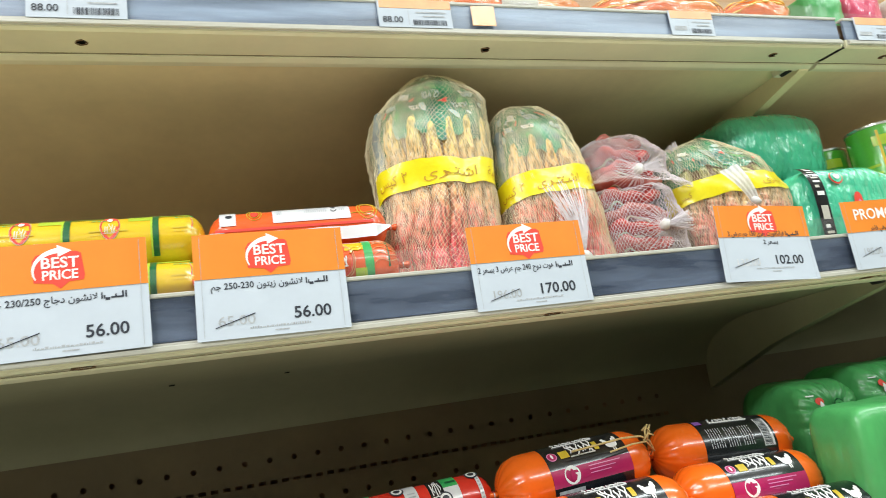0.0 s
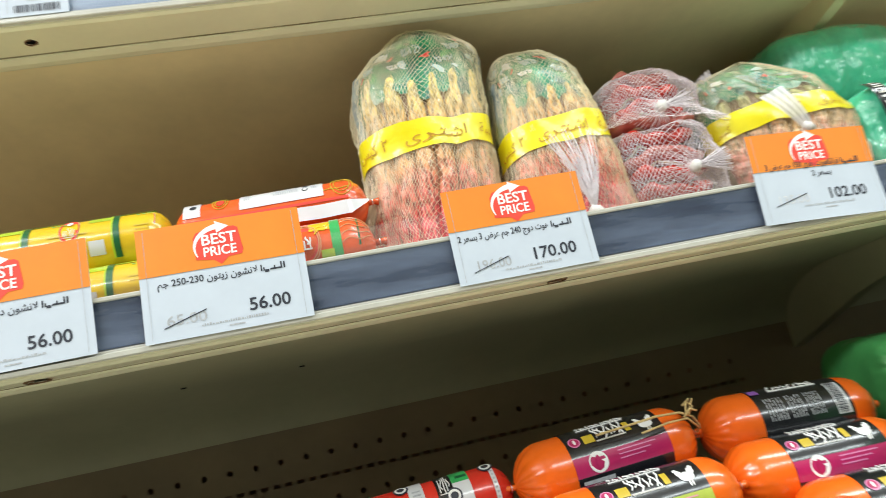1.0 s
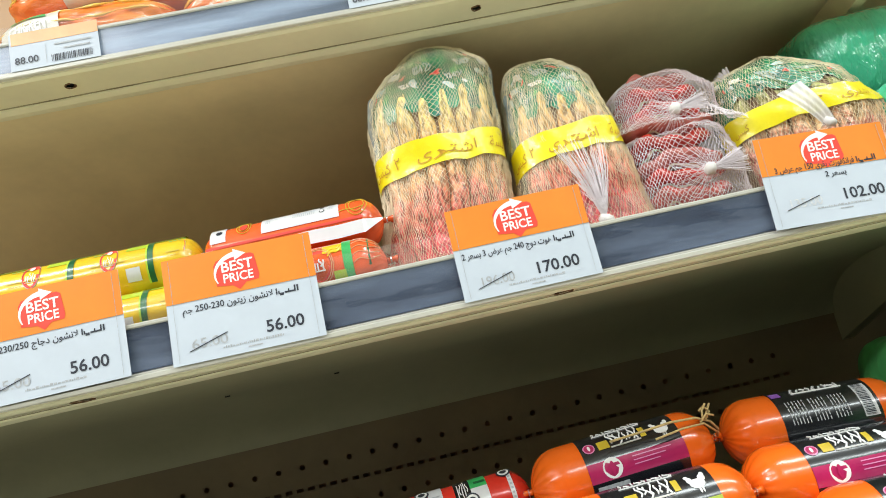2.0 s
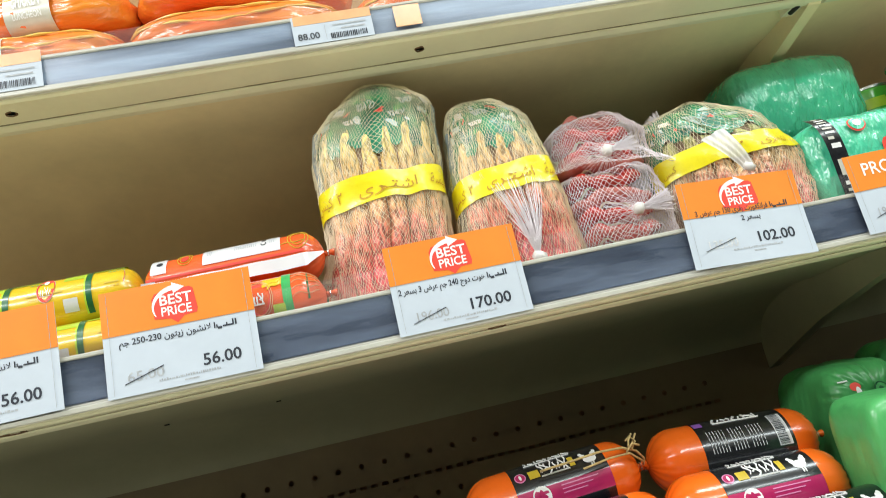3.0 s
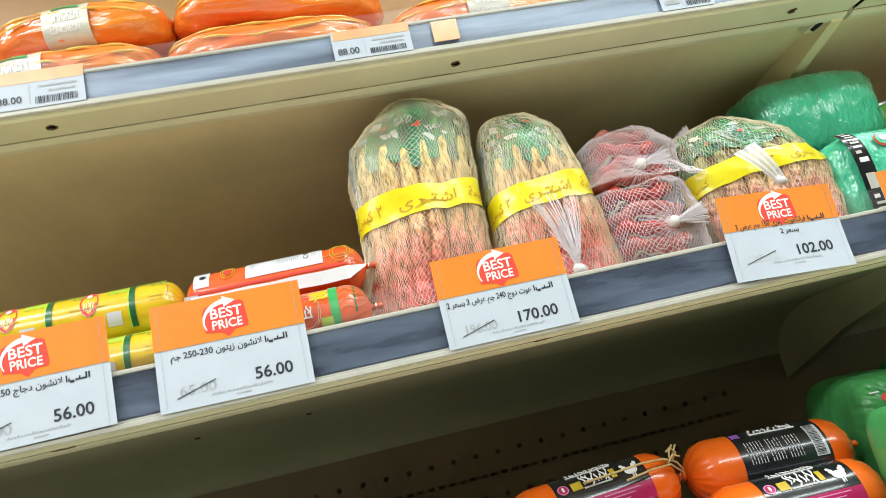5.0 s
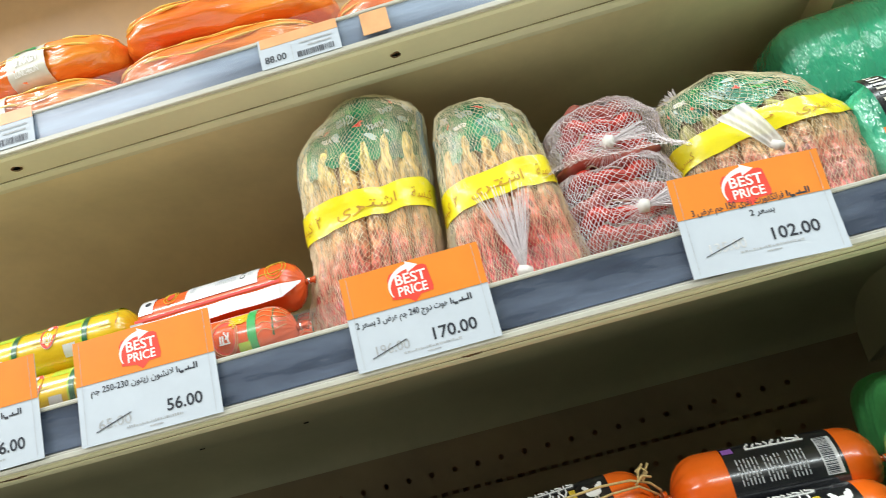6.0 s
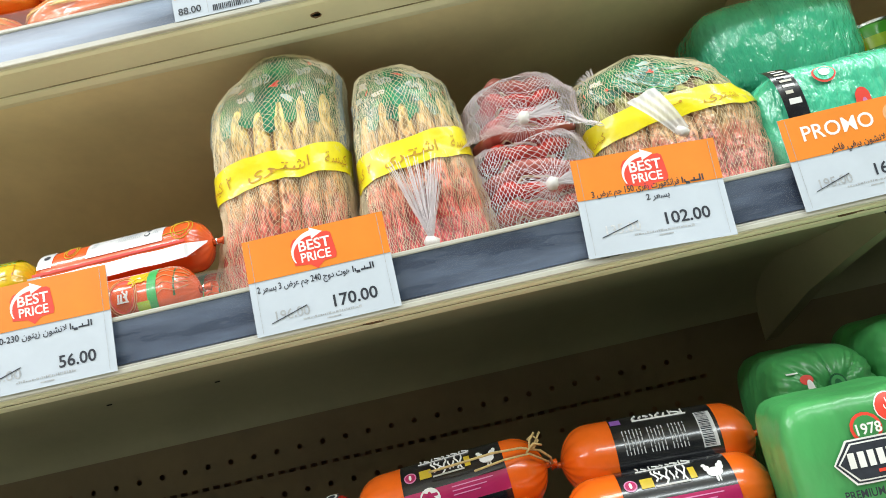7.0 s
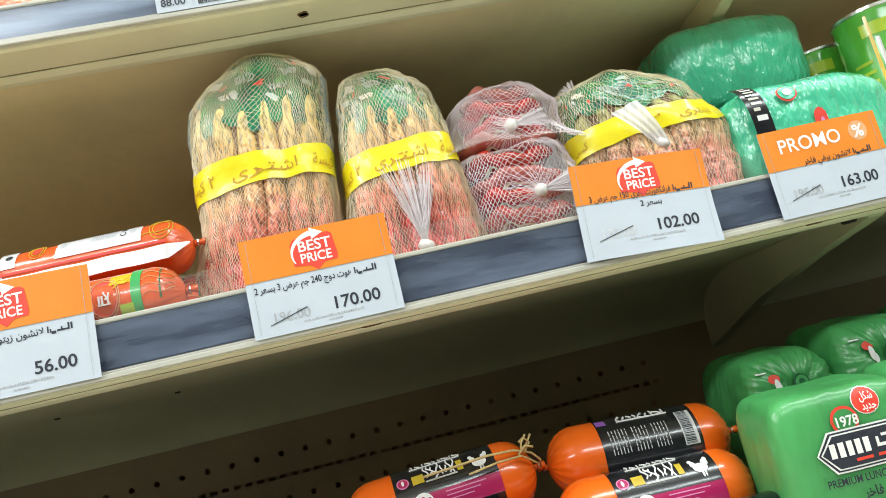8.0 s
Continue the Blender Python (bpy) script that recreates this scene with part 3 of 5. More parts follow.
def shelf_tag(x, y, z, w, h, price, label):
    root = thing("shelf_tag", label, "shelf tag", pose(x, y, z, 88, 0, 0), "small tags on the rails")
    part("sheet", box(0, w, 0, h, 0, 0.0004), "paper", root)
    part("header", box(0.002, w, h * 0.68, h, 0.0004, 0.0007), "peach_ink", root, "pale orange printed header")
    if price:
        letters("price", price, 0.0095, 0.004, h * 0.16, "black_ink", root, "LEFT", 0.0001, 0.0009)
    else:
        part("price_bar", rects([(0.005, w * 0.36, h * 0.20, h * 0.36)], 0.0009), "grey_ink", root, "unreadable price")
    rng = random.Random(round(x * 1000))
    bars, bx = [], w * 0.46
    while bx < w * 0.92:
        bw = rng.choice((0.0004, 0.0007, 0.0011))
        bars.append((bx, bx + bw, h * 0.08, h * 0.27))
        bx += bw + rng.choice((0.0005, 0.0009))
    part("barcode", rects(bars, 0.0009), "black_ink", root)
    part("small_print", rects([(w * 0.5, w * 0.92, h * 0.52, h * 0.56), (w * 0.6, w * 0.9, h * 0.38, h * 0.42)], 0.0009), "grey_ink", root, "unreadable small print")
    part("divider", rects([(w * 0.40, w * 0.405, h * 0.08, h * 0.6)], 0.0009), "grey_ink", root)
    return root


shelf_tag(-0.343, 0.0525, TOP + 0.002, 0.079, 0.037, "88.00", "small white shelf tag reading 88.00")
shelf_tag(-0.037, 0.0525, TOP + 0.002, 0.077, 0.031, "88.00", "small white shelf tag with barcode reading 88.00")
shelf_tag(0.305, 0.0525, TOP + 0.002, 0.060, 0.031, "", "small white shelf tag on the upper rail")
tagged(part("orange_sticker", box(0.062, 0.088, 0.0515, 0.0525, TOP + 0.006, TOP + 0.028), "peach_ink"), "small faded orange sticker on the rail", "sticker")
for i, (x, w) in enumerate(((0.585, 0.07), (0.69, 0.075), (0.80, 0.07))):
    shelf_tag(x, 0.0525, TOP + 0.002, w, 0.032, "", "small white shelf tag on the next bay")
shelf_tag(0.585, -0.0025, MID + 0.002, 0.085, 0.034, "", "white shelf tag on the next bay")
tagged(part("orange_sticker", box(0.536, 0.551, -0.0035, -0.0025, MID + 0.005, MID + 0.024), "peach_ink"), "small orange sticker at the rail end", "sticker")


# ---- rolls of luncheon meat ----
def roll_radius(s, L, r, end):
    """Radius along a filled casing: straight middle, domed ends."""
    d = min(s, L - s)
    if d >= end:
        return r
    k = 1 - d / end
    return max(0.0035, r * (1 - k ** 2.3) ** 0.6) if k < 1 else 0.0035


def roll(name, label, category, m, L, r, film, end=None, group="", pleats=17, clip=True, sag=0.0):
    """A casing along x; angles go from the front (0) to the top (90)."""
    root = thing(name, label, category, m, group)
    end = end or r * 0.95
    n = 96

    def at(u, v):
        s = v * L
        q = roll_radius(s, L, r, end)
        a = u * 2 * math.pi
        near = max(0.0, 1 - min(s, L - s) / (end * 0.9))
        q *= 1 + 0.11 * near ** 1.8 * (abs(math.sin(a * pleats / 2 + 1.3 + 0.8 * math.sin(a * 3))) - 0.6) + 0.004 * math.sin(3 * a + s * 40)
        return Vector((s, -q * math.cos(a), q * math.sin(a) - sag * math.sin(math.pi * v)))

    vs = [0, 0.008, 0.02, 0.04, 0.07, 0.10, 0.14, 0.18] + [0.22 + 0.056 * i for i in range(11)] + [0.82, 0.86, 0.90, 0.93, 0.96, 0.98, 0.992, 1]
    bm = sheet(lambda u, v: at(u, vs[round(v * (len(vs) - 1))]), n, len(vs) - 1, wrap=True)
    part("casing", bm, film, root, smooth=True)
    if clip:
        for s, d in ((0, -1), (L, 1)):
            knot = part("gathered_end", tubes([[Vector((s - d * 0.002, 0, 0)), Vector((s + d * 0.003, 0, 0)), Vector((s + d * 0.006, 0.0005, 0.0005)), Vector((s + d * 0.009, 0.001, 0))]], [0.0036, 0.0022, 0.0026, 0.0038], 10), film, root, smooth=True)
            part("clip", tubes([[Vector((s + d * 0.0035, 0.0028 * math.cos(a), 0.0028 * math.sin(a))) for a in [i * 0.6 for i in range(11)]]], 0.0008, 5), "tin", knot, "small metal clip")
    root["r"] = r
    return root


def patch(root, r, s0, s1, a0, a1, material, name="label", lift=0.0004, text=""):
    """A piece of print lying on a casing, from angle a0 to a1 in degrees."""
    n = max(2, round(abs(a1 - a0) / 7))
    bm = sheet(lambda u, v: Vector((s0 + (s1 - s0) * u, -(r + lift) * math.cos(radians(a0 + (a1 - a0) * v)), (r + lift) * math.sin(radians(a0 + (a1 - a0) * v)))), 4, n)
    return part(name, bm, material, root, text, smooth=True)


def spot(root, r, s, a, rs, ra, material, name="spot", lift=0.0007, text=""):
    """A round print on a casing; rs along it, ra in metres round it."""
    bm = bmesh.new()
    vs = []
    for i in range(20):
        t = 2 * math.pi * i / 20
        ang = radians(a) + ra * math.sin(t) / r
        vs.append(bm.verts.new((s + rs * math.cos(t), -(r + lift) * math.cos(ang), (r + lift) * math.sin(ang))))
    bm.faces.new(vs)
    return part(name, bm, material, root, text)


def scrawl(root, r, s0, s1, a0, a1, material, seed, n, name="logo_shape", lift=0.0008, thick=0.0011):
    """A brand mark drawn as plain strokes on a casing."""
    rng = random.Random(seed)
    lines = []
    for i in range(n):
        s = s0 + (s1 - s0) * (i + 0.5) / n
        lo, hi = a0 + (a1 - a0) * rng.uniform(0, 0.35), a0 + (a1 - a0) * rng.uniform(0.6, 1)
        w = (s1 - s0) / n * rng.uniform(-0.6, 0.9)
        pts = []
        for k in range(5):
            a = radians(lo + (hi - lo) * k / 4)
            pts.append(Vector((s + w * math.sin(k * 1.4), -(r + lift) * math.cos(a), (r + lift) * math.sin(a))))
        lines.append(pts)
    a = radians(a0)
    lines.append([Vector((s0 + (s1 - s0) * k / 4, -(r + lift) * math.cos(a), (r + lift) * math.sin(a))) for k in range(5)])
    return part(name, tubes(lines, thick, 4), material, root)


def barcode(root, r, s0, s1, a0, a1, seed=3):
    """White box with dark bars that run along the casing."""
    patch(root, r, s0, s1, a0, a1, "white_film", "barcode_box", 0.0006)
    rng = random.Random(seed)
    a = a0 + 2
    while a < a1 - 2:
        w = rng.choice((0.6, 1.0, 1.7))
        patch(root, r, s0 + 0.001, s1 - 0.003, a, a + w, "black_ink", "bar", 0.0009)
        a += w + rng.choice((0.8, 1.4))


def orange_roll(m, stripe, face, label, turn=0.0):
    """Orange casing with a black wrap, a coloured stripe and white marks."""
    L, r = 0.168, 0.0305
    root = roll("luncheon_roll", label, "sausage roll", m @ pose(0, 0, 0, turn, 0, 0), L, r, "orange_film", group="orange rolls on the lower deck")
    b0, b1 = L * 0.27, L * 0.79
    whole = root
    root = patch(root, r, b0, b1, -170, 190, "black_film", "wrap", 0.0004, "glossy black printed wrap")
    if face == "front":
        patch(root, r, b0, b1, -6, 24, stripe, "stripe", 0.0007)
        spot(root, r, b0 + 0.021, 11, 0.0085, 0.0085, "white_ink", "round_mark", 0.0010)
        spot(root, r, b0 + 0.021, 11, 0.0022, 0.0055, stripe, "round_mark_centre", 0.0013)
        scrawl(root, r, b0 + 0.027, b0 + 0.054, 42, 74, "white_ink", 5, 8, thick=0.0008)
        scrawl(root, r, b0 + 0.016, b0 + 0.060, 76, 92, "white_ink", 6, 9, thick=0.0006)
        patch(root, r, b0 + 0.016, b0 + 0.026, 42, 58, "gold_ink", "gold_box", 0.0009)
        patch(root, r, b0 + 0.055, b0 + 0.060, 44, 64, "gold_ink", "gold_box", 0.0009)
        spot(root, r, b0 + 0.008, 50, 0.0052, 0.0050, "pink_ink", "round_mark", 0.0009)
        spot(root, r, b0 + 0.008, 50, 0.0042, 0.0040, "magenta_ink", "round_mark", 0.0011)
        spot(root, r, b0 + 0.008, 50, 0.0012, 0.0026, "white_ink", "round_mark", 0.0013)
        for ds, a_, rs, ra in ((0.0, 48, 0.0062, 0.0042), (-0.0050, 55, 0.0024, 0.0030), (-0.0064, 61, 0.0018, 0.0018), (0.0052, 56, 0.0028, 0.0034), (0.0070, 62, 0.0016, 0.0024), (0.0, 38, 0.0009, 0.0030), (0.0022, 38, 0.0007, 0.0030)):
            spot(root, r, b0 + 0.074 + ds, a_, rs, ra, "white_ink", "bird_shape", 0.0009)
        for i in range(3):
            patch(root, r, b0 + 0.040, b0 + 0.075 - 0.006 * i, 18 - 6 * i, 19.6 - 6 * i, "pink_ink", "small_print", 0.0010)
        patch(root, r, b0 + 0.004, b0 + 0.032, -28, -12, "pale_ink", "pale_box", 0.0008)
    else:
        barcode(root, r, b1 - 0.016, b1 - 0.003, 2, 62)
        rng = random.Random(9)
        for i in range(18):
            if i in (6, 12):
                continue
            s = b0 + 0.008 + i * 0.0030
            a = 8.0
            while a < 46:
                w = rng.uniform(5, 14)
                patch(root, r, s, s + 0.0008, a, min(a + w, 48), "pale_ink", "small_print", 0.0008)
                a += w + 2
        scrawl(root, r, b0 + 0.020, b0 + 0.066, 66, 84, "white_ink", 8, 9, thick=0.0008)
        patch(root, r, b0 + 0.001, b0 + 0.010, 62, 76, "purple_ink", "purple_box", 0.0009)
    return whole


A = "orange sausage roll in black wrap"
orange_roll(pose(0.209, 0.104, 1.140, 0, 3, -2), "magenta_ink", "back", A + " and barcode, uppermost")
orange_roll(pose(0.028, 0.090, 1.1365, 0, -2.5, 2), "magenta_ink", "front", A + " and magenta stripe, string-tied")
orange_roll(pose(0.198, 0.060, 1.1030, 0, 1.5, -1), "magenta_ink", "front", A + " and magenta stripe")
orange_roll(pose(0.026, 0.036, 1.1020, 0, -1, 1), "lime_ink", "front", A + " and lime green stripe")
orange_roll(pose(0.222, 0.012, 1.0720, 0, 1, -3), "peach_ink", "front", A + " and peach stripe")
orange_roll(pose(0.100, -0.020, 1.0650, 0, 0, 0), "peach_ink", "front", A + " low in the pile", 8)
orange_roll(pose(0.290, -0.040, 1.0330, 0, 0, -2), "magenta_ink", "front", A + " at the foot of the pile", 10)
orange_roll(pose(0.115, 0.105, 1.0760, 0, 0, 3), "magenta_ink", "front", A + " under the pile", -30)
orange_roll(pose(0.020, 0.075, 1.0400, 0, 0, 0), "magenta_ink", "front", A + " at the bottom of the pile", -30)
orange_roll(pose(0.195, 0.085, 1.0380, 0, 0, 0), "magenta_ink", "front", A + " under the others", -30)
orange_roll(pose(0.210, 0.030, 1.0155, 0, 0, 0), "magenta_ink", "front", A + " on the deck", -30)
orange_roll(pose(0.030, 0.005, 1.0155, 0, 0, 0), "magenta_ink", "front", A + " lying on the deck", -30)
orange_roll(pose(0.220, -0.060, 1.0155 - 0.0155 + 0.0160, 0, 0, 0), "magenta_ink", "front", A + " in front on the deck", -30)

cord = thing("string", "loose natural twine tied round sausage ends", "string")
V = Vector
part("twine", tubes([[V((0.098, 0.062, 1.166)), V((0.125, 0.060, 1.168)), V((0.152, 0.060, 1.170)), V((0.176, 0.066, 1.168)), V((0.192, 0.076, 1.161)), V((0.200, 0.084, 1.152)), V((0.201, 0.092, 1.145))]], 0.0011, 5), "string", cord, smooth=True)
part("twine", tubes([[V((0.135, 0.056, 1.160)), V((0.160, 0.058, 1.163)), V((0.182, 0.066, 1.162)), V((0.197, 0.078, 1.150))]], 0.0010, 5), "string", cord, smooth=True)
part("loose_end", tubes([[V((0.183, 0.068, 1.165)), V((0.185, 0.070, 1.172)), V((0.190, 0.072, 1.177))], [V((0.186, 0.070, 1.164)), V((0.192, 0.072, 1.170)), V((0.188, 0.073, 1.175)), V((0.183, 0.072, 1.172))], [V((0.186, 0.070, 1.165)), V((0.191, 0.074, 1.171)), V((0.195, 0.075, 1.176))], [V((0.180, 0.067, 1.163)), V((0.187, 0.068, 1.169)), V((0.194, 0.070, 1.166))]], 0.0010, 5), "string", cord, smooth=True)


def red_roll(m, label):
    L, r = 0.175, 0.024
    root = roll("luncheon_roll", label, "sausage roll", m, L, r, "red_film", group="red rolls on the lower deck")
    for s in (0.026, 0.108):
        patch(root, r, s, s + 0.014, 24, 100, "black_film", "dark_print", 0.0005)
        scrawl(root, r, s + 0.002, s + 0.012, 34, 80, "white_ink", 3, 5, thick=0.0005)
        patch(root, r, s + 0.014, s + 0.029, 52, 100, "green_ink", "green_print", 0.0006)
        patch(root, r, s + 0.018, s + 0.028, 62, 70, "green_dark_ink", "small_print", 0.0008)
        patch(root, r, s + 0.014, s + 0.029, -30, 52, "white_film", "white_print", 0.0006)
        ring = spot(root, r, s + 0.013, 26, 0.0068, 0.0068, "black_ink", "round_mark", 0.0010)
        spot(root, r, s + 0.013, 26, 0.0052, 0.0052, "white_ink", "round_mark_centre", 0.0012)
        spot(root, r, s + 0.013, 26, 0.0034, 0.0030, "black_ink", "round_mark_centre", 0.0014)
    for s in (-0.001, 0.085, 0.159):
        s = max(s, 0.006)
        patch(root, r * (0.86 if s < 0.01 else 1.0), s, s + 0.0125 if s < 0.15 else s - 0.004, -40, 110, "white_film", "white_print", 0.0006)
        for a in range(0, 60, 9):
            patch(root, r, s + 0.003 if s < 0.15 else s - 0.003, s + 0.010 if s < 0.15 else s - 0.001, a, a + 4, "grey_ink", "small_print", 0.0009)
        if s > 0.05:
            spot(root, r, s - 0.005, 74, 0.0066, 0.0066, "black_ink", "round_mark", 0.0010)
            spot(root, r, s - 0.005, 74, 0.0050, 0.0050, "white_ink", "round_mark_centre", 0.0012)
            spot(root, r, s - 0.005, 74, 0.0032, 0.0028, "black_ink", "round_mark_centre", 0.0014)
    return root


red_roll(pose(-0.146, 0.098, 1.128, 0, -2, 3), "red sausage roll with white and green print")
red_roll(pose(-0.112, 0.056, 1.093, 0, -1, 2), "red sausage roll with white print, in front")
red_roll(pose(-0.130, 0.110, 1.080, 0, 0, 2), "red sausage roll under the others")
red_roll(pose(-0.135, 0.066, 1.046, 0, 0, 2), "red sausage roll low in the pile")
red_roll(pose(-0.130, 0.100, 1.032, 0, 0, 0), "red sausage roll near the deck")
red_roll(pose(-0.130, 0.060, 1.0095, 0, 0, 0), "red sausage roll on the deck")


def oval(root, r, s, a, ring, fill, k=1.0):
    """An oval emblem with a light ring and plain strokes in place of a brand."""
    root = spot(root, r, s, a, 0.0078 * k, 0.0140 * k, ring, "emblem_ring", 0.0006)
    spot(root, r, s, a, 0.0074 * k, 0.0135 * k, fill, "emblem", 0.0009)
    scrawl(root, r, s - 0.0045 * k, s + 0.0045 * k, a - 20, a + 6, "white_ink", 4, 5, lift=0.0011, thick=0.0003)
    spot(root, r, s, a + 18, 0.0022 * k, 0.0028 * k, "white_ink", "emblem_mark", 0.0011)


def yellow_roll(m, label):
    L, r = 0.192, 0.0232
    root = roll("luncheon_roll", label, "sausage roll", m, L, r, "yellow_film", end=0.016, group="yellow rolls on the shelf")
    for s in (-0.004, 0.062, 0.130):
        patch(root, r, max(s, 0.012), s + 0.018, 46, 130, "lime_film", "lime_print", 0.0004)
        patch(root, r, s + 0.024, s + 0.050, 62, 130, "lime_film", "lime_print", 0.0004)
        patch(root, r, s + 0.018, s + 0.024, -40, 130, "green_dark_ink", "green_band", 0.0006)
        patch(root, r, s + 0.0175, s + 0.019, -40, 130, "lime_film", "lime_band", 0.0008)
    for s in (0.052, 0.118, 0.176):
        oval(root, r * (0.93 if s > 0.17 else 1.0), s - 0.002, 34, "white_ink", "red_ink")
    for s in (0.030, 0.100, 0.165):
        patch(root, r, s, s + 0.030 if s < 0.16 else s + 0.012, 18, 21, "gold_ink", "small_print", 0.0006)
        for k in range(4):
            patch(root, r, s + 0.002 + 0.004 * k, s + 0.005 + 0.004 * k, 50, 53, "green_ink", "small_print", 0.0007)
            patch(root, r, s + 0.001 + 0.003 * k, s + 0.003 + 0.003 * k, 10, 12, "gold_ink", "small_print", 0.0006)
        patch(root, r, s + 0.03, s + 0.042, -30, 0, "white_film", "white_box", 0.0005)
    return root


yellow_roll(pose(-0.405, 0.086, 1.4000, 0, 0, 1), "glossy yellow sausage roll with red ovals, on another")
yellow_roll(pose(-0.407, 0.062, 1.3535, 0, 0, 0.5), "glossy yellow sausage roll with green bands on the shelf")
yellow_roll(pose(-0.403, 0.112, 1.3535, 0, 0, 0), "yellow sausage roll behind another on the shelf")


def arcs(root, r, s, a, sizes, material, L, end, name="wave_line", thick=0.0004):
    """Thin curved print lines on a casing, one inside the other."""
    for k in sizes:
        pts = []
        for i in range(17):
            t = 2 * math.pi * i / 16
            ang = radians(a) + 0.0150 * k * math.sin(t) / r
            x_ = s + 0.0105 * k * math.cos(t)
            q = roll_radius(x_, L, r, end) + 0.0006
            pts.append(Vector((x_, -q * math.cos(ang), q * math.sin(ang))))
        part(name, tubes([pts], thick, 4), material, root)


def sweep(root, r, s0, s1, a0, a1, material, L, end, wave=6.0, thick=0.0004):
    """A print line that runs along a casing with a slow wave."""
    pts = []
    for i in range(21):
        ang = radians(a0 + (a1 - a0) * i / 20 + wave * math.sin(i * 0.35))
        x_ = s0 + (s1 - s0) * i / 20
        q = roll_radius(x_, L, r, end) + 0.0005
        pts.append(Vector((x_, -q * math.cos(ang), q * math.sin(ang))))
    return part("wave_line", tubes([pts], thick, 4), material, root)


def redyellow_roll(m, label, turned):
    L, r = 0.164, 0.0232
    root = roll("luncheon_roll", label, "sausage roll", m, L, r, "redorange_film", end=0.019, group="red and white rolls on the shelf")
    if turned:
        def fin(u, v):
            near = max(0.0, 1 - (1 - u) / 0.10) + 0.6 * max(0.0, 1 - u / 0.05)
            drop = 0.0125 * (1 - 0.85 * min(1, near)) * v
            a = radians(-1 - 1 * min(1, near))
            return Vector((0.002 + (L - 0.001) * u, -(r + 0.0012 + 0.0022 * v) * math.cos(a) * (1 - 0.35 * min(1, near)), r * math.sin(a) * (1 - 0.8 * min(1, near)) - drop + 0.0003 * math.sin(u * 23)))

        part("sealed_fin", sheet(fin, 60, 5), "white_film", root, "white sealed fin along the roll", smooth=True)
        patch(root, r, 0.008, L - 0.016, 4, 10, "red_ink", "red_line", 0.0005)
        patch(root, r, 0.012, 0.026, 18, 92, "white_film", "white_panel", 0.0006)
        panel_ = patch(root, r, 0.058, 0.128, 18, 92, "white_film", "white_panel", 0.0006)
        arcs(root, r, 0.042, 52, (0.62, 0.42), "gold_ink", L, 0.019)
        spot(root, r, 0.042, 52, 0.0034, 0.005, "red_ink", "emblem", 0.0008)
        spot(root, r, 0.020, 46, 0.003, 0.0026, "black_ink", "round_mark", 0.0009)
        rng = random.Random(6)
        for k in range(11):
            s0 = 0.0865 + 0.0019 * k
            patch(panel_, r, s0, s0 + 0.0009, 42, 42 + rng.uniform(18, 30), "grey_ink", "small_print", 0.0008)
        for k in range(3):
            patch(panel_, r, 0.062 + 0.0016 * k, 0.0628 + 0.0016 * k, 42, 62, "grey_ink", "small_print", 0.0008)
        spot(panel_, r, 0.1130, 46, 0.0026, 0.0026, "black_ink", "round_mark", 0.0009)
        spot(panel_, r, 0.1130, 46, 0.0018, 0.0018, "white_film", "round_mark", 0.0011)
        patch(panel_, r, 0.111, 0.115, 58, 66, "black_ink", "bird_shape", 0.0009)
        for k in range(3):
            patch(panel_, r, 0.1185 + 0.0018 * k, 0.1192 + 0.0018 * k, 44, 70, "grey_ink", "small_print", 0.0008)
        arcs(root, r, 0.144, 46, (0.9, 0.65), "gold_ink", L, 0.019)
        sweep(root, r, 0.128, 0.150, 30, 34, "gold_ink", L, 0.019, 2)
    else:
        for s in (0.040, 0.130):
            patch(root, r, s, s + 0.0075, -60, 130, "green_ink", "green_band", 0.0006)
            patch(root, r, s - 0.016, s, 34, 62, "yellow_film", "yellow_print", 0.0005)
            patch(root, r, s - 0.009, s + 0.001, -34, -8, "lime_film", "lime_print", 0.0007)
        for s in (0.020, 0.110):
            spot(root, r, s, 12, 0.0098, 0.0150, "red_ink", "emblem", 0.0005)
            arcs(root, r, s, 12, (1.0, 1.14), "peach_ink", L, 0.019)
            scrawl(root, r, s - 0.004, s + 0.005, -2, 24, "white_ink", 4, 4, lift=0.0011, thick=0.0008)
        for k in range(5):
            sweep(root, r, 0.138, 0.160, 0 + 16 * k, 10 + 14 * k, "peach_ink", L, 0.019, 5)
        for k in range(2):
            sweep(root, r, 0.118, 0.130, 26 + 9 * k, 44 + 10 * k, "yellow_film", L, 0.019, 4, 0.0007)
        patch(root, r * 0.93, L - 0.018, L - 0.012, -10, 70, "green_dark_ink", "green_band", 0.0006)
    return root


redyellow_roll(pose(-0.212, 0.090, 1.3985, 0, 0, -3), "red sausage roll turned to its white seam, on another", True)
redyellow_roll(pose(-0.216, 0.042, 1.3535, 0, 0, -1), "red sausage roll with green and yellow print on the shelf", False)
redyellow_roll(pose(-0.205, 0.112, 1.3532, 0, 0, 0), "red sausage roll behind another on the shelf", False)


# ---- net bags of hot dogs ----
def smooth_step(a, b, x):
    t = min(1, max(0, (x - a) / (b - a)))
    return t * t * (3 - 2 * t)


def profile(points):
    """A smooth curve through a few (v, value) pairs."""
    def at(v):
        for (v0, a0), (v1, a1) in zip(points, points[1:]):
            if v <= v1:
                return a0 + (a1 - a0) * smooth_step(v0, v1, v) * 0.5 + (a1 - a0) * 0.5 * min(1, max(0, (v - v0) / (v1 - v0)))
        return points[-1][1]
    return at


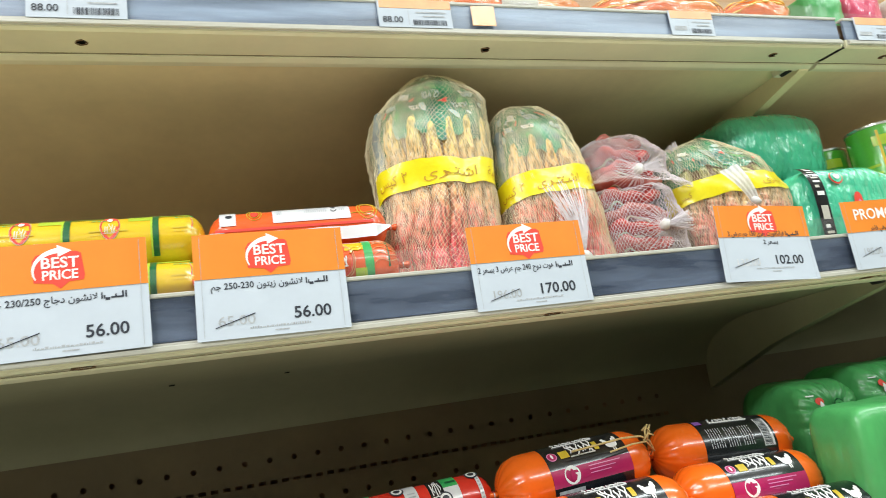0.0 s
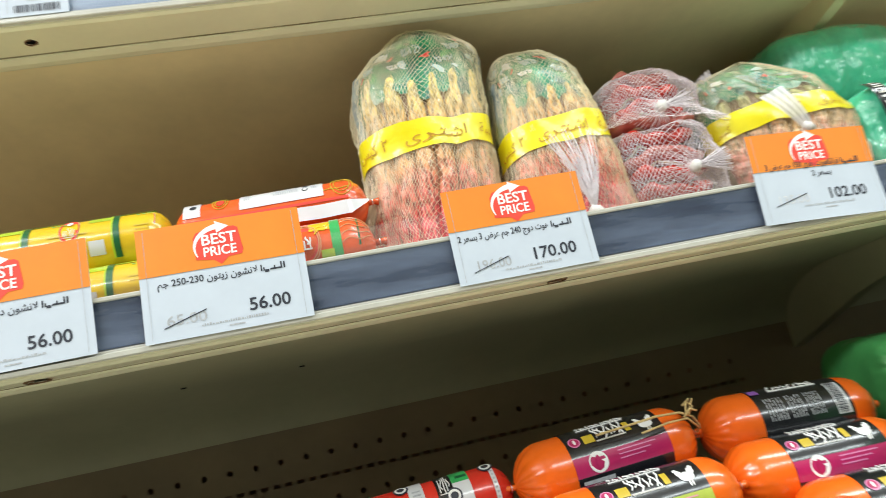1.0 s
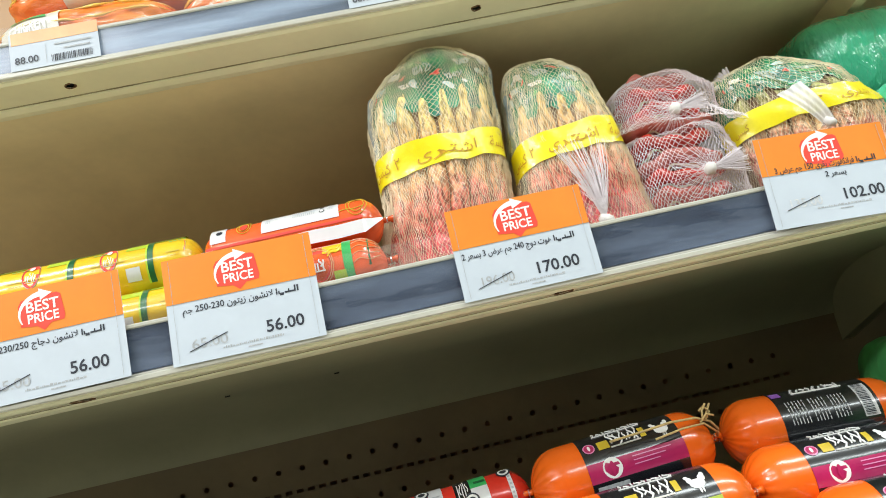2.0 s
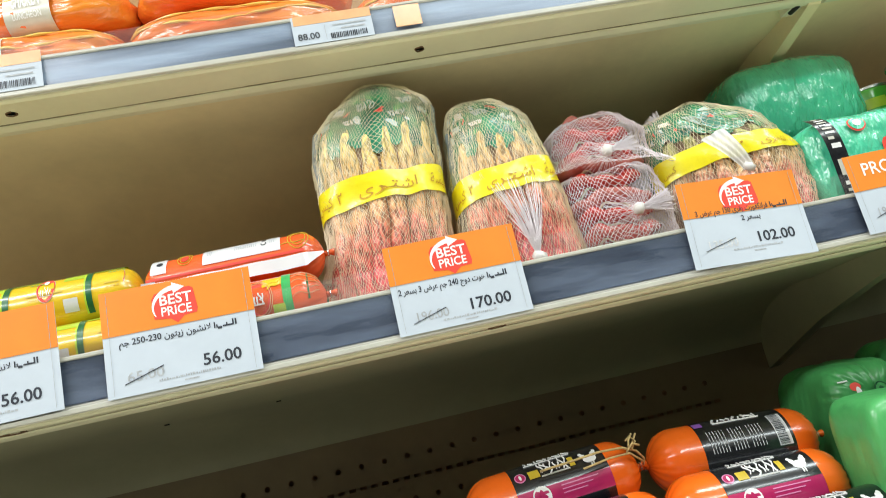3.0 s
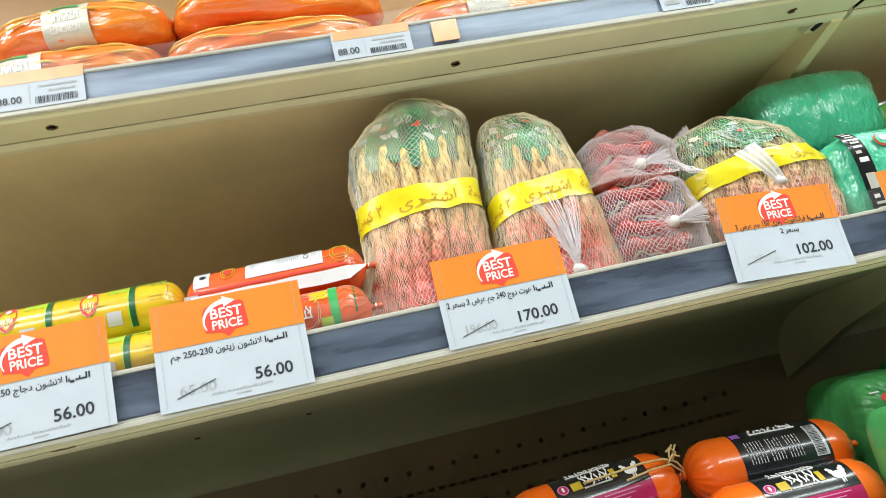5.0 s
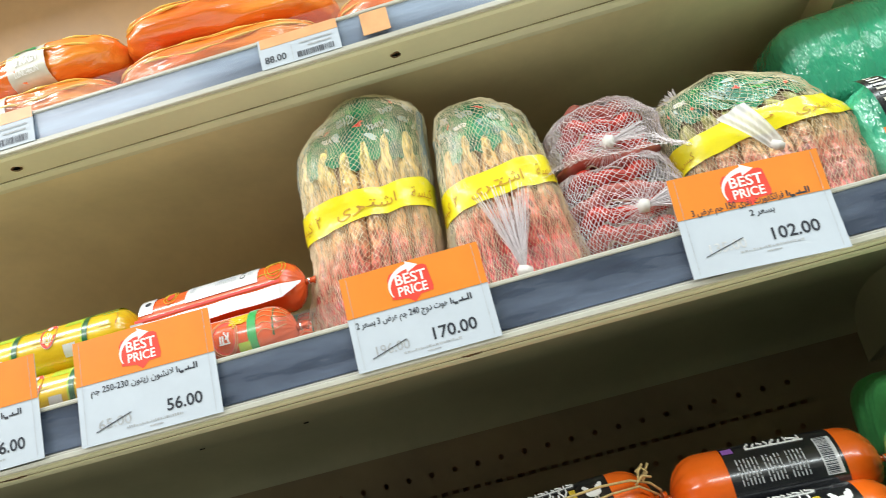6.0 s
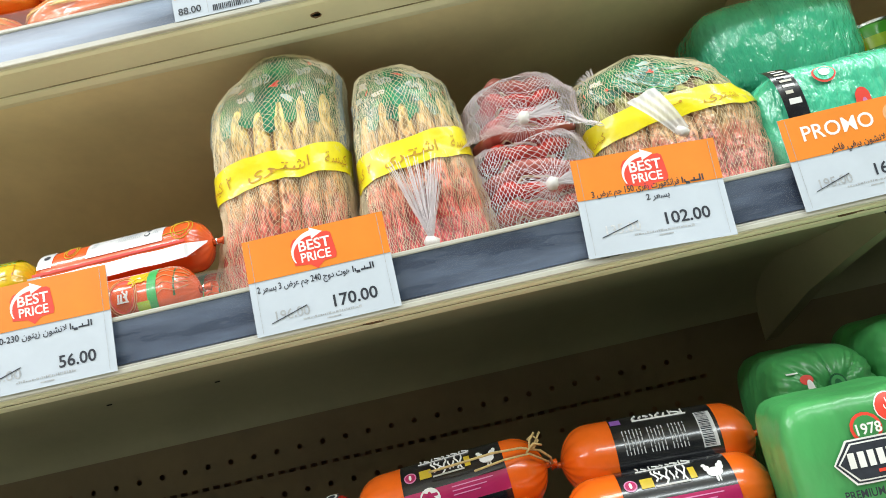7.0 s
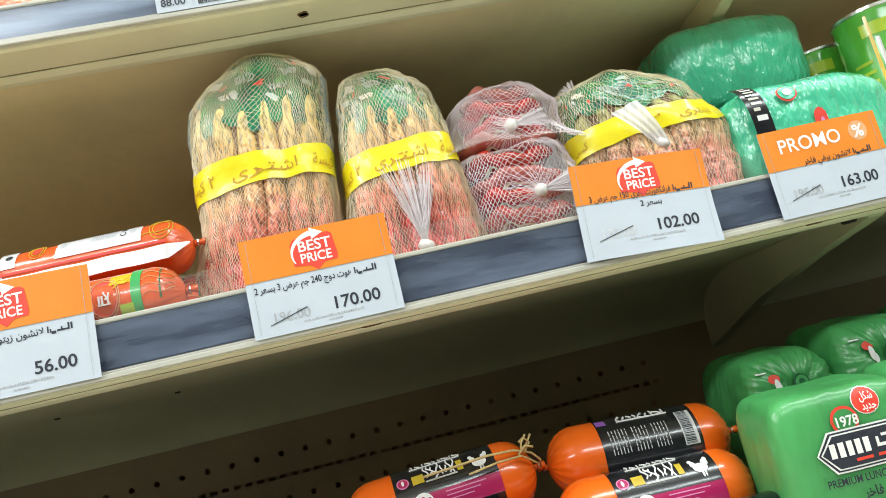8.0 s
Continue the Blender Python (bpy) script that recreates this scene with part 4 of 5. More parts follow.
def net_bag(name, label, m, left, right, depth, hgt, fill, tape=None, seed=1, around=120, rows=64, ridges=6, print_="flesh_print", group="net bags on the shelf", strand=0.00018, colour="net", lump=1.0):
    """A bag of netting drawn tight over packs; left(v) and right(v) bound it, depth(v) is its half depth."""
    root = thing(name, label, "net bag", m, group)
    rng = random.Random(seed)
    off = rng.uniform(0, 9)

    def skin(u, v, grow=1.0):
        a = u * 2 * math.pi
        c, s = math.cos(a), math.sin(a)
        e = 0.72
        mid_, w, d = (left(v) + right(v)) / 2, (right(v) - left(v)) / 2 * grow, depth(v) * grow
        px = w * math.copysign(abs(c) ** e, c)
        py = -d * math.copysign(abs(s) ** e, s)
        k = noise.noise(Vector((px * 22 + off, py * 22, v * 4.5))) * lump
        k2 = noise.noise(Vector((px * 60 + off, py * 60, v * 12)))
        return Vector((px * (1 + 0.035 * k + 0.014 * k2) + mid_, py * (1 + 0.12 * k + 0.04 * k2), hgt * v + (0.003 * k + 0.0015 * k2) * math.sin(math.pi * min(1, v)) + 0.004 * lump * k * smooth_step(0.6, 1.0, v)))

    if fill:
        film0 = 0.655 if fill == "tall" else 0.70

        def low_edge(u):
            """The printed film reaches lower on the pack that stands at the side."""
            return film0 - 0.24 * smooth_step(0.40, 0.46, u) * (1 - smooth_step(0.60, 0.70, u)) + 0.020 * math.sin(u * 70) + 0.012 * math.sin(u * 171)

        # A dark sheet under the sausages paints the shade in their gaps.
        part("pack_core", sheet(lambda u, v: skin(u, 0.02 + 0.94 * v, 0.87), 64, 30, wrap=True), "pack_core", root, "dark brown sheet for the shade between the sausages", smooth=True)
        film = part("printed_film", sheet(lambda u, v: skin(u, low_edge(u) + (0.975 - low_edge(u)) * v, 0.945), 120, 24, wrap=True), "green_print", root, "green printed plastic film", smooth=True)
        for k in range(ridges):
            xa, xb = -0.985 + 1.97 * k / ridges, -0.985 + 1.97 * (k + 1) / ridges
            top = (0.80 if fill == "tall" else 0.74) + rng.uniform(-0.035, 0.035)

            def column(t, v, xa=xa, xb=xb, top=top, k=k):
                narrow = 1.0 - 0.40 * smooth_step(0.66, 0.95, v)
                xs = max(-0.999, min(0.999, (xa + xb) / 2 + (xb - xa) * (t - 0.5) * narrow + 0.014 * math.sin(v * 7 + k)))
                u = math.acos(max(-1, min(1, math.copysign(abs(xs) ** (1 / 0.72), xs)))) / (2 * math.pi)
                close = min(1.0, (1 - v) * 9) ** 0.5
                beads = 0.002 * math.sin(v * 190 + k * 2 + 3 * math.sin(t * 3.1)) + 0.010 * math.sin(v * 41 + k * 2) + 0.006 * math.sin(v * 83 + t * 5)
                return skin(u, 0.02 + (top - 0.02) * v, 0.86 + (0.115 + beads) * math.sin(math.pi * t) ** 0.6 * close)

            part("hot_dog", sheet(column, 12, 150), print_, root, smooth=True)
        for k in range(36):
            u0_, v0_ = 0.03 + 0.0125 * k + rng.uniform(-0.01, 0.01), (0.86 if fill == "tall" else 0.83) + rng.uniform(-0.11, 0.085)
            dd = 0.005 + 0.010 * rng.random()
            red = k % 7 == 3
            tilt = rng.uniform(-0.03, 0.03)
            part("printed_mark", sheet(lambda u, v: skin(u0_ + dd * (u - 0.5) * (1.4 if red else 2.0) + 0.004 * math.sin(v * 3), v0_ + (0.026 if red else 0.016 + 0.014 * (k % 3)) * (v - 0.5) * (1 - 0.5 * abs(2 * u - 1)) + tilt * (u - 0.5), 0.965), 6, 3), "red_ink" if red else ("tape_pale", "green_dark_ink", "green_ink", "green_dark_ink")[k % 4], film, smooth=True)
        for row, (va_, size_) in enumerate(((0.865, 0.020), (0.80, 0.012)) if fill == "tall" else ((0.84, 0.018),)):
            for k in range(5):
                u0_ = 0.085 + 0.085 * k + 0.02 * row
                strokes = []
                for j in range(3):
                    strokes.append([skin(u0_ + 0.014 * j + 0.012 * t / 8 + 0.003 * math.sin(t * 1.7 + k), va_ + size_ * math.sin(t * (0.8 + 0.3 * j) + k * 1.3 + j), 0.972) for t in range(9)])
                part("script_mark", tubes(strokes, 0.0007, 4), "tape_pale" if (k + row) % 3 else "white_ink", film, "pale scripted brand mark")
        for u_, top_ in ((0.035, 0.90), (0.455, 0.80)) if fill == "tall" else ():
            part("film_corner", sheet(lambda u, v: skin(u_ - 0.030 + 0.062 * u, 0.50 + (top_ - 0.50 + 0.015 * math.sin(u * 5)) * v, 0.985 + 0.05 * (1 - abs(2 * u - 1)) * (0.3 + 0.7 * v)), 6, 14), "clear_edge", root, "clear crinkled edge of the inner pack", smooth=True)
    lines = []
    for way in (1, -1):
        for i in range(around):
            pts = []
            for j in range(rows + 1):
                v = j / rows
                u = i / around + way * (j * 0.5) / around
                wob = 0.0022 * noise.noise(Vector((u * 60 + off, v * 30, way))) + 0.0016 * noise.noise(Vector((u * 14 + off, v * 9, 2.0)))
                pts.append(skin(u % 1.0, v, 1.0 + 0.012 * way * 0.3) + Vector((wob, 0, wob)))
            lines.append(pts)
    part("netting", tubes(lines, strand, 3), colour, root, "fine pale plastic netting")
    if tape:
        u0, u1, va, vb, slope, fall, words = tape

        def band(u, v):
            uu = u0 + (u1 - u0) * u
            return skin(uu % 1.0, va + (vb - va) * v + slope * (u - 0.5) - fall * (1 - u) ** 4 * (1.6 - 0.6 * v), 1.018)

        part("tape", sheet(band, 40, 6), "yellow_tape", root, "yellow promotional tape", smooth=True)

        def bend(px, py):
            q = band(min(max(px, 0), 1), py)
            d = Vector((q.x - (left(0.5) + right(0.5)) / 2, q.y, 0)).normalized()
            return q + d * 0.0009

        for text, x, size in words:
            letters("lettering", text, size, x, 0.28, "tape_ink", root, "CENTER", 0.0, bend=bend, squash=0.17)
    root["height"] = hgt
    return root, skin


def squared(v, start, power):
    """Falls from 1 to a small end, with a blunt top."""
    return math.sqrt(max(0.05, 1 - (max(0.0, v - start) / (1.01 - start)) ** power))


BUY = [(arabic("اشترى"), 0.50, 0.52), ("٢", 0.275, 0.52), (arabic("كيس"), 0.14, 0.44), (arabic("كيسة"), 0.79, 0.52)]
bag, skin = net_bag("net_bag", "pale upright net bag of hot dog packs with yellow tape", pose(0.024, 0.113, 1.3300, -5, 0, 0),
    profile([(0, -0.070), (0.08, -0.080), (0.15, -0.082), (0.24, -0.075), (0.33, -0.068), (0.56, -0.068), (0.69, -0.070), (0.80, -0.063), (0.88, -0.047), (0.94, -0.032), (1.0, -0.014)]),
    profile([(0, 0.052), (0.15, 0.055), (0.48, 0.058), (0.78, 0.065), (0.86, 0.068), (0.90, 0.062), (0.95, 0.050), (1.0, 0.028)]),
    lambda v: 0.050 * squared(v, 0.5, 3.4), 0.243, "tall",
    (0.48, 0.0, 0.435, 0.545, 0.005, 0.03, BUY), 1, 164, 80, 6, lump=1.0)
bag2, skin2 = net_bag("net_bag", "pale net bag of hot dog packs with knotted white tie", pose(0.146, 0.104, 1.3300, -8, 0, 0),
    profile([(0, -0.058), (0.1, -0.064), (0.5, -0.059), (0.8, -0.052), (0.92, -0.045), (0.97, -0.034), (1.0, -0.012)]),
    profile([(0, 0.052), (0.10, 0.058), (0.25, 0.056), (0.4, 0.051), (0.7, 0.046), (0.84, 0.043), (0.93, 0.022), (1.0, -0.006)]),
    lambda v: 0.043 * squared(v, 0.5, 3.4), 0.212, "tall",
    (0.49, 0.01, 0.425, 0.555, 0.045, 0.015, BUY), 4, 146, 66, 5, lump=1.0)


def tie(m, label, tail, spread=0.5, n=26, seed=2, size=1.0, fan=0.0, droop=0.0, short=0.8):
    """A white plastic clip, the net's gathered tail above it and the strands drawn in round it."""
    root = thing("net_tie", label, "tie", m, "white ties of the net bags")
    part("clip", tubes([[V((-0.005 * size, 0, 0)), V((-0.003 * size, -0.001, 0.001)), V((0.001 * size, -0.001, 0)), V((0.005 * size, 0, -0.001))]], [0.003 * size, 0.0056 * size, 0.0056 * size, 0.004 * size], 10), "clip_white", root, smooth=True)
    rng = random.Random(seed)
    lines = []
    for i in range(n):
        a = (i / (n - 1) - 0.5) * 2 * spread + rng.uniform(-0.05, 0.05)
        L = tail * rng.uniform(short, 1.05)
        d = V((math.sin(a), 0.10 * rng.random(), math.cos(a)))
        lines.append([V((0.003 * math.sin(a) * size, 0.001, 0.002)), d * L * 0.35 + V((0, -0.003 * rng.random(), 0)), d * L * 0.7 + V((0, 0.3 * droop - 0.002 * rng.random(), 0)), d * L + V((rng.uniform(-1, 1) * 0.001, droop, 0))])
    part("gathered_netting", tubes(lines, 0.0003, 3), "net_white", root)
    if fan:
        lines = []
        for i in range(54):
            a = 2 * math.pi * i / 54 + rng.uniform(-0.05, 0.05)
            L = fan * rng.uniform(0.7, 1.1)
            d = V((math.sin(a), 0, math.cos(a)))
            lines.append([V((0, 0.002, 0)), d * L * 0.5 + V((0, 0.003, 0)), d * L + V((0, 0.016, 0))])
        part("drawn_netting", tubes(lines, 0.00022, 3), "net_white", root)
    return root


tie(pose(0.143, 0.052, 1.349, 0, 0, 0), "white tie gathering a net bag at its foot", 0.082, 0.30, 150, 2, 1.1, droop=0.012, short=0.35)


def flat_bag(m, w, d, h, seed, label, blunt=4):
    """A small lying net bag with red sausages across it."""
    b, sk = net_bag("net_bag", label, m, lambda v: -w * math.sqrt(max(0.01, 1 - (2 * v - 1) ** blunt)), lambda v: w * math.sqrt(max(0.01, 1 - (2 * v - 1) ** blunt)), lambda v: d * math.sqrt(max(0.01, 1 - (2 * v - 1) ** blunt)), h, False, None, seed, 96, 36, 4, colour="net_white", strand=0.00026)
    rng = random.Random(seed)
    rows_ = max(3, round(h / 0.021))
    for k in range(rows_):
        z0 = h * (0.05 + 0.90 * (k + 0.5) / rows_)
        fit_ = math.sqrt(max(0.05, 1 - (2 * z0 / h - 1) ** blunt))
        half = 0.47 * h * 0.90 / rows_
        sx, sy, ph = w * fit_ * rng.uniform(0.76, 0.84), d * fit_ * rng.uniform(0.74, 0.82), rng.uniform(0, 6)

        def slice_(u, v):
            a, c = u * 2 * math.pi, (v - 0.5) * math.pi
            r_ = max(0.02, math.cos(c)) ** 0.45
            wave = 0.0042 * math.sin(math.cos(a) * 4 + ph) + 0.0018 * math.sin(math.cos(a) * 11 + ph * 2)
            x_, y_ = math.cos(a), math.sin(a)
            return V((sx * math.copysign(abs(x_) ** 0.8, x_) * r_ * (1 + 0.03 * math.sin(a * 9 + ph)), sy * math.copysign(abs(y_) ** 0.8, y_) * r_ * (1 + 0.04 * math.sin(a * 13 + ph)), z0 + wave + half * math.sin(c)))

        pack_ = part("sausage_pack", sheet(slice_, 56, 12, wrap=True), "sausage_red" if k % 3 else "sausage_pink", b, smooth=True)
        seam = [slice_(0.5 + 0.5 * t / 30, 0.10) * 1.0 + V((0, -0.0012, 0)) for t in range(31)]
        part("film_seam", tubes([seam], 0.0016, 5), "net", pack_, "pale sealed edge", smooth=True)
    return b


flat_bag(pose(0.246, 0.122, 1.3300, -4, 0, 0), 0.062, 0.050, 0.104, 11, "white net bag of red sausages lying on the shelf", 8)
flat_bag(pose(0.250, 0.132, 1.4240, -6, 3, 0), 0.055, 0.046, 0.077, 12, "white net bag of red sausages on another", 3)
tie(pose(0.248, 0.086, 1.4475, 0, 82, 0), "white tie knotting a net of red sausages", 0.036, 0.26, 70, 3, 1.0, 0.028)
tie(pose(0.256, 0.070, 1.3790, 0, 84, 0), "white tie of the lower net bag", 0.040, 0.32, 70, 4, 1.0, 0.030)

bag4, skin4 = net_bag("net_bag", "squat pale net bag of frankfurters with yellow tape", pose(0.384, 0.118, 1.3300, -4, 0, -3),
    profile([(0, -0.070), (0.1, -0.078), (0.5, -0.081), (0.78, -0.081), (0.90, -0.075), (0.96, -0.056), (1.0, -0.026)]),
    profile([(0, 0.070), (0.1, 0.080), (0.45, 0.086), (0.6, 0.078), (0.75, 0.062), (0.88, 0.044), (0.96, 0.018), (1.0, -0.010)]),
    lambda v: 0.048 * math.sqrt(max(0.01, 1 - (0.985 * v) ** 4.5)), 0.162, "squat",
    (0.49, 0.06, 0.500, 0.640, 0.045, 0.05, [("٣", 0.55, 0.42), (arabic("اشترى"), 0.72, 0.46), (arabic("كيس"), 0.20, 0.34)]), 7, 120, 46, 7, lump=1.1, print_="hot_dog_print_wide")
flap = thing("tie_tag", "white plastic tail of a net tie", "tie")
part("tail", sheet(lambda u, v: V((0.348 + 0.027 * v + (0.027 - 0.015 * v) * (u - 0.5), 0.0600 - 0.004 * math.sin(v * 3) + 0.0005 * math.sin(u * 21), 1.437 - 0.040 * v + (0.009 - 0.004 * v) * (u - 0.5) + 0.0005 * math.sin(u * 11) * (1 - v))), 24, 8), "tail_film", flap, smooth=True)
part("knot", tubes([[V((0.370, 0.0590, 1.400)), V((0.374, 0.0575, 1.396)), V((0.378, 0.0580, 1.394))]], [0.0030, 0.0046, 0.0034], 10), "clip_white", flap, smooth=True)
tie(pose(0.327, 0.112, 1.468, 0, -30, 0), "frayed white net end at the bag's corner", 0.020, 0.55, 30, 8, 0.3)


# ---- green wrapped loaves ----
def loaf(name, label, m, w, d, h, film, seed, power=4.0, amp=0.003, group="", pleat=None):
    """A loaf sealed in shrunk film: a soft box with creases drawn in at one face."""
    root = thing(name, label, "wrapped loaf", m, group)
    off = V((seed * 7.3, seed * 3.1, seed * 1.7))
    bm = bmesh.new()
    bmesh.ops.create_cube(bm, size=2.0)
    bmesh.ops.subdivide_edges(bm, edges=bm.edges[:], cuts=60 if pleat else 26, use_grid_fill=True)
    for v in bm.verts:
        p = v.co
        k = (abs(p.x) ** power + abs(p.y) ** power + abs(p.z) ** power) ** (-1 / power)
        q = V((p.x * k, p.y * k, p.z * k))
        f = noise.noise(q * 2.2 + off) * amp + noise.noise(V((q.x * 9, q.y * 9, q.z * 3)) + off) * amp * 0.35
        if pleat is not None:
            dx, dz = q.x - 0.05, (q.z - 0.62) * h / w
            a, rad = math.atan2(dx, dz), math.hypot(dx, dz)
            if -q.y > 0.5:
                fold = 0.7 * abs(math.sin(a * 5 + 0.9 * math.sin(a * 2 + seed))) ** 0.5 + 0.3 * abs(math.sin(a * 13 + 1.7 * math.sin(a * 3 + seed)))
                f += min(1, (-q.y - 0.5) * 3) * ((0.0115 * fold - 0.008) * min(1, rad * 2.5) * max(0.1, 1.15 - rad * 0.8) - 0.008 * max(0, 1 - rad * 2.6))
        v.co = V((q.x * w / 2, q.y * d / 2, q.z * h / 2 + h / 2)) + q.normalized() * f
    part("film", bm, film, root, smooth=True)
    return root


def loaf_front(w, d, h, seed, power, amp):
    """The front surface of a loaf: y at a given x and z."""
    off = V((seed * 7.3, seed * 3.1, seed * 1.7))

    def y_at(x, z):
        a, c = max(-0.97, min(0.97, 2 * x / w)), max(-0.97, min(0.97, 2 * z / h - 1))
        q = V((a, -max(0.02, 1 - abs(a) ** power - abs(c) ** power) ** (1 / power), c))
        f = noise.noise(q * 2.2 + off) * amp + noise.noise(V((q.x * 9, q.y * 9, q.z * 3)) + off) * amp * 0.35
        return q.y * d / 2 + q.normalized().y * f
    return y_at


def drape(ob, y_at, lift):
    """Lay a flat print (x, z in its own x and y) on a loaf's front."""
    for v in ob.data.vertices:
        v.co = V((v.co.x, y_at(v.co.x, v.co.y) - lift, v.co.y))
    return ob


def fine_flat(points, n=10):
    """A filled flat outline cut into small pieces, so that it can bend."""
    bm = bmesh.new()
    cx, cy = sum(p[0] for p in points) / len(points), sum(p[1] for p in points) / len(points)
    rings = []
    pts = []
    for p, q in zip(points, points[1:] + points[:1]):
        pts += [(p[0] + (q[0] - p[0]) * t / n, p[1] + (q[1] - p[1]) * t / n) for t in range(n)]
    for k in range(5):
        s = 1 - k / 5
        rings.append([bm.verts.new((cx + (x - cx) * s, cy + (y - cy) * s, 0)) for x, y in pts])
    mid = bm.verts.new((cx, cy, 0))
    m_ = len(pts)
    for a, c in zip(rings, rings[1:]):
        for i in range(m_):
            bm.faces.new((a[i], a[(i + 1) % m_], c[(i + 1) % m_], c[i]))
    for i in range(m_):
        bm.faces.new((rings[-1][i], rings[-1][(i + 1) % m_], mid))
    return bm


def on_front(root, shapes, y_at, lift=0.0008):
    """Prints on the front face: (kind, x, z, sx, sz, material, name)."""
    for kind, x, z, sx, sz, mat_, nm in shapes:
        if kind == "disc":
            pts = [(x + sx * math.cos(2 * math.pi * i / 16), z + sz * math.sin(2 * math.pi * i / 16)) for i in range(16)]
        elif kind == "hex":
            pts = [(x - sx, z), (x - sx * 0.72, z + sz), (x + sx * 0.72, z + sz), (x + sx, z), (x + sx * 0.72, z - sz), (x - sx * 0.72, z - sz)]
        else:
            pts = [(x - sx, z - sz), (x + sx, z - sz), (x + sx, z + sz), (x - sx, z + sz)]
        drape(part(nm, fine_flat(pts, 2 if kind == "disc" else 8), mat_, root, smooth=True), y_at, lift)
        lift += 0.00025
    return lift


def green_loaf(x, y, turn=0.0):
    w, d, h = 0.113, 0.074, 0.184
    root = loaf("green_loaf", "large loaf in bright green film with printed emblem", pose(x, y, LOW, 0, 0, turn), w, d, h, "green_film", round(x * 100), 8.0, 0.0014, "green loaves on the lower deck")
    y_at = loaf_front(w, d, h, round(x * 100), 8.0, 0.0014)
    c = 0.0065
    ink = lambda x, z, sx, sz, kind="bar", mat_="white_ink", nm="logo_shape": (kind, c + x, z, sx, sz, mat_, nm)
    f = on_front(root, [ink(0.010, 0.1715, 0.0105, 0.0100, "disc", "white_ink", "badge_edge"), ink(0.010, 0.1715, 0.0098, 0.0093, "disc", "red_ink", "red_badge"),
                        ink(-0.0095, 0.1610, 0.0105, 0.0105, "disc", "red_ink", "emblem_ring"), ink(-0.0095, 0.1610, 0.0084, 0.0084, "disc", "green_film", "emblem"),
                        ink(0.003, 0.1405, 0.0405, 0.0150, "hex", "white_ink", "logo_edge"), ink(0.003, 0.1405, 0.0392, 0.0138, "hex", "black_ink", "logo_rim"), ink(0.003, 0.1405, 0.0376, 0.0126, "hex", "white_ink", "logo_rim"), ink(0.003, 0.1405, 0.0364, 0.0116, "hex", "black_ink", "logo_plate")], y_at)
    blocks = []
    for k in range(5):
        blocks.append(ink(-0.0255 + 0.0064 * k, 0.1420, 0.0022, 0.0052))
    blocks += [ink(0.020, 0.1395, 0.0125, 0.0012), ink(0.0085, 0.1420, 0.0011, 0.0035), ink(0.0175, 0.1412, 0.0011, 0.0026), ink(0.0255, 0.1415, 0.0011, 0.0028), ink(0.0315, 0.1430, 0.0011, 0.0045), ink(0.014, 0.1462, 0.0022, 0.0010), ink(-0.004, 0.1330, 0.0065, 0.0011, "bar", "red_ink"), ink(0.012, 0.1330, 0.0055, 0.0011, "bar", "red_ink")]
    f2 = f + 0.0003
    for shape in blocks:
        on_front(root, [shape], y_at, f2)
    f2 += 0.0003

    def put(text, size, x, z, mat_, width, bold=0.0001):
        letters("lettering", text, size, c + x, z, mat_, root, "CENTER", bold, width=width, bend=lambda px, py: V((px, y_at(px, py) - f2, py)))

    put("1978", 0.0100, -0.0095, 0.1575, "white_ink", 0.0165, 0.0002)
    put("PREMIUM LUNCHEON", 0.0078, -0.005, 0.1175, "black_ink", 0.062, 0.00012)
    put(arabic("لانشون فاخر"), 0.0095, 0.008, 0.1065, "black_ink", 0.040, 0.00025)
    put("BEEF", 0.0085, 0.008, 0.0960, "white_ink", 0.017, 0.0002)
    put(arabic("بقرى"), 0.0085, 0.010, 0.0860, "white_ink", 0.014, 0.0002)
    put(arabic("شكل"), 0.0078, 0.010, 0.1725, "white_ink", 0.0100, 0.00015)
    put(arabic("جديد"), 0.0078, 0.010, 0.1655, "white_ink", 0.0105, 0.00015)
    return root


green_loaf(0.411, 0.006, -5)
green_loaf(0.526, 0.006, -4)
green_loaf(0.641, 0.008, -3)


def crimped_loaf(x, y, z, w, d, h, label):
    root = loaf("green_loaf", label, pose(x, y, z, 0, 0, 0), w, d, h, "green_film", round(x * 91), 5.0, 0.002, "green loaves on the lower deck", "front")
    y_at = loaf_front(w, d, h, round(x * 91), 5.0, 0.002)
    on_front(root, [("disc", -0.020, h * 0.890, 0.0058, 0.0042, "red_ink", "red_mark"), ("disc", -0.0185, h * 0.855, 0.0030, 0.0070, "white_ink", "pale_mark"), ("disc", -0.0160, h * 0.830, 0.0022, 0.0050, "white_ink", "pale_mark"), ("disc", 0.004, h * 0.850, 0.0075, 0.0085, "green_dark_ink", "round_mark"), ("disc", 0.004, h * 0.850, 0.0060, 0.0070, "green_film", "round_mark"), ("disc", 0.004, h * 0.850, 0.0030, 0.0040, "green_dark_ink", "round_mark"), ("bar", -0.030, h * 0.925, 0.0045, 0.0006, "white_ink", "pale_mark")], y_at, 0.002)
    part("crimp", tubes([[V((0.003, -d / 2 + 0.003, h * 0.81 - 0.004)), V((0.003, -d / 2 - 0.001, h * 0.81)), V((0.004, -d / 2 + 0.003, h * 0.81 + 0.005))]], [0.002, 0.0032, 0.002], 8), "tin", root, "metal crimp")
    return root


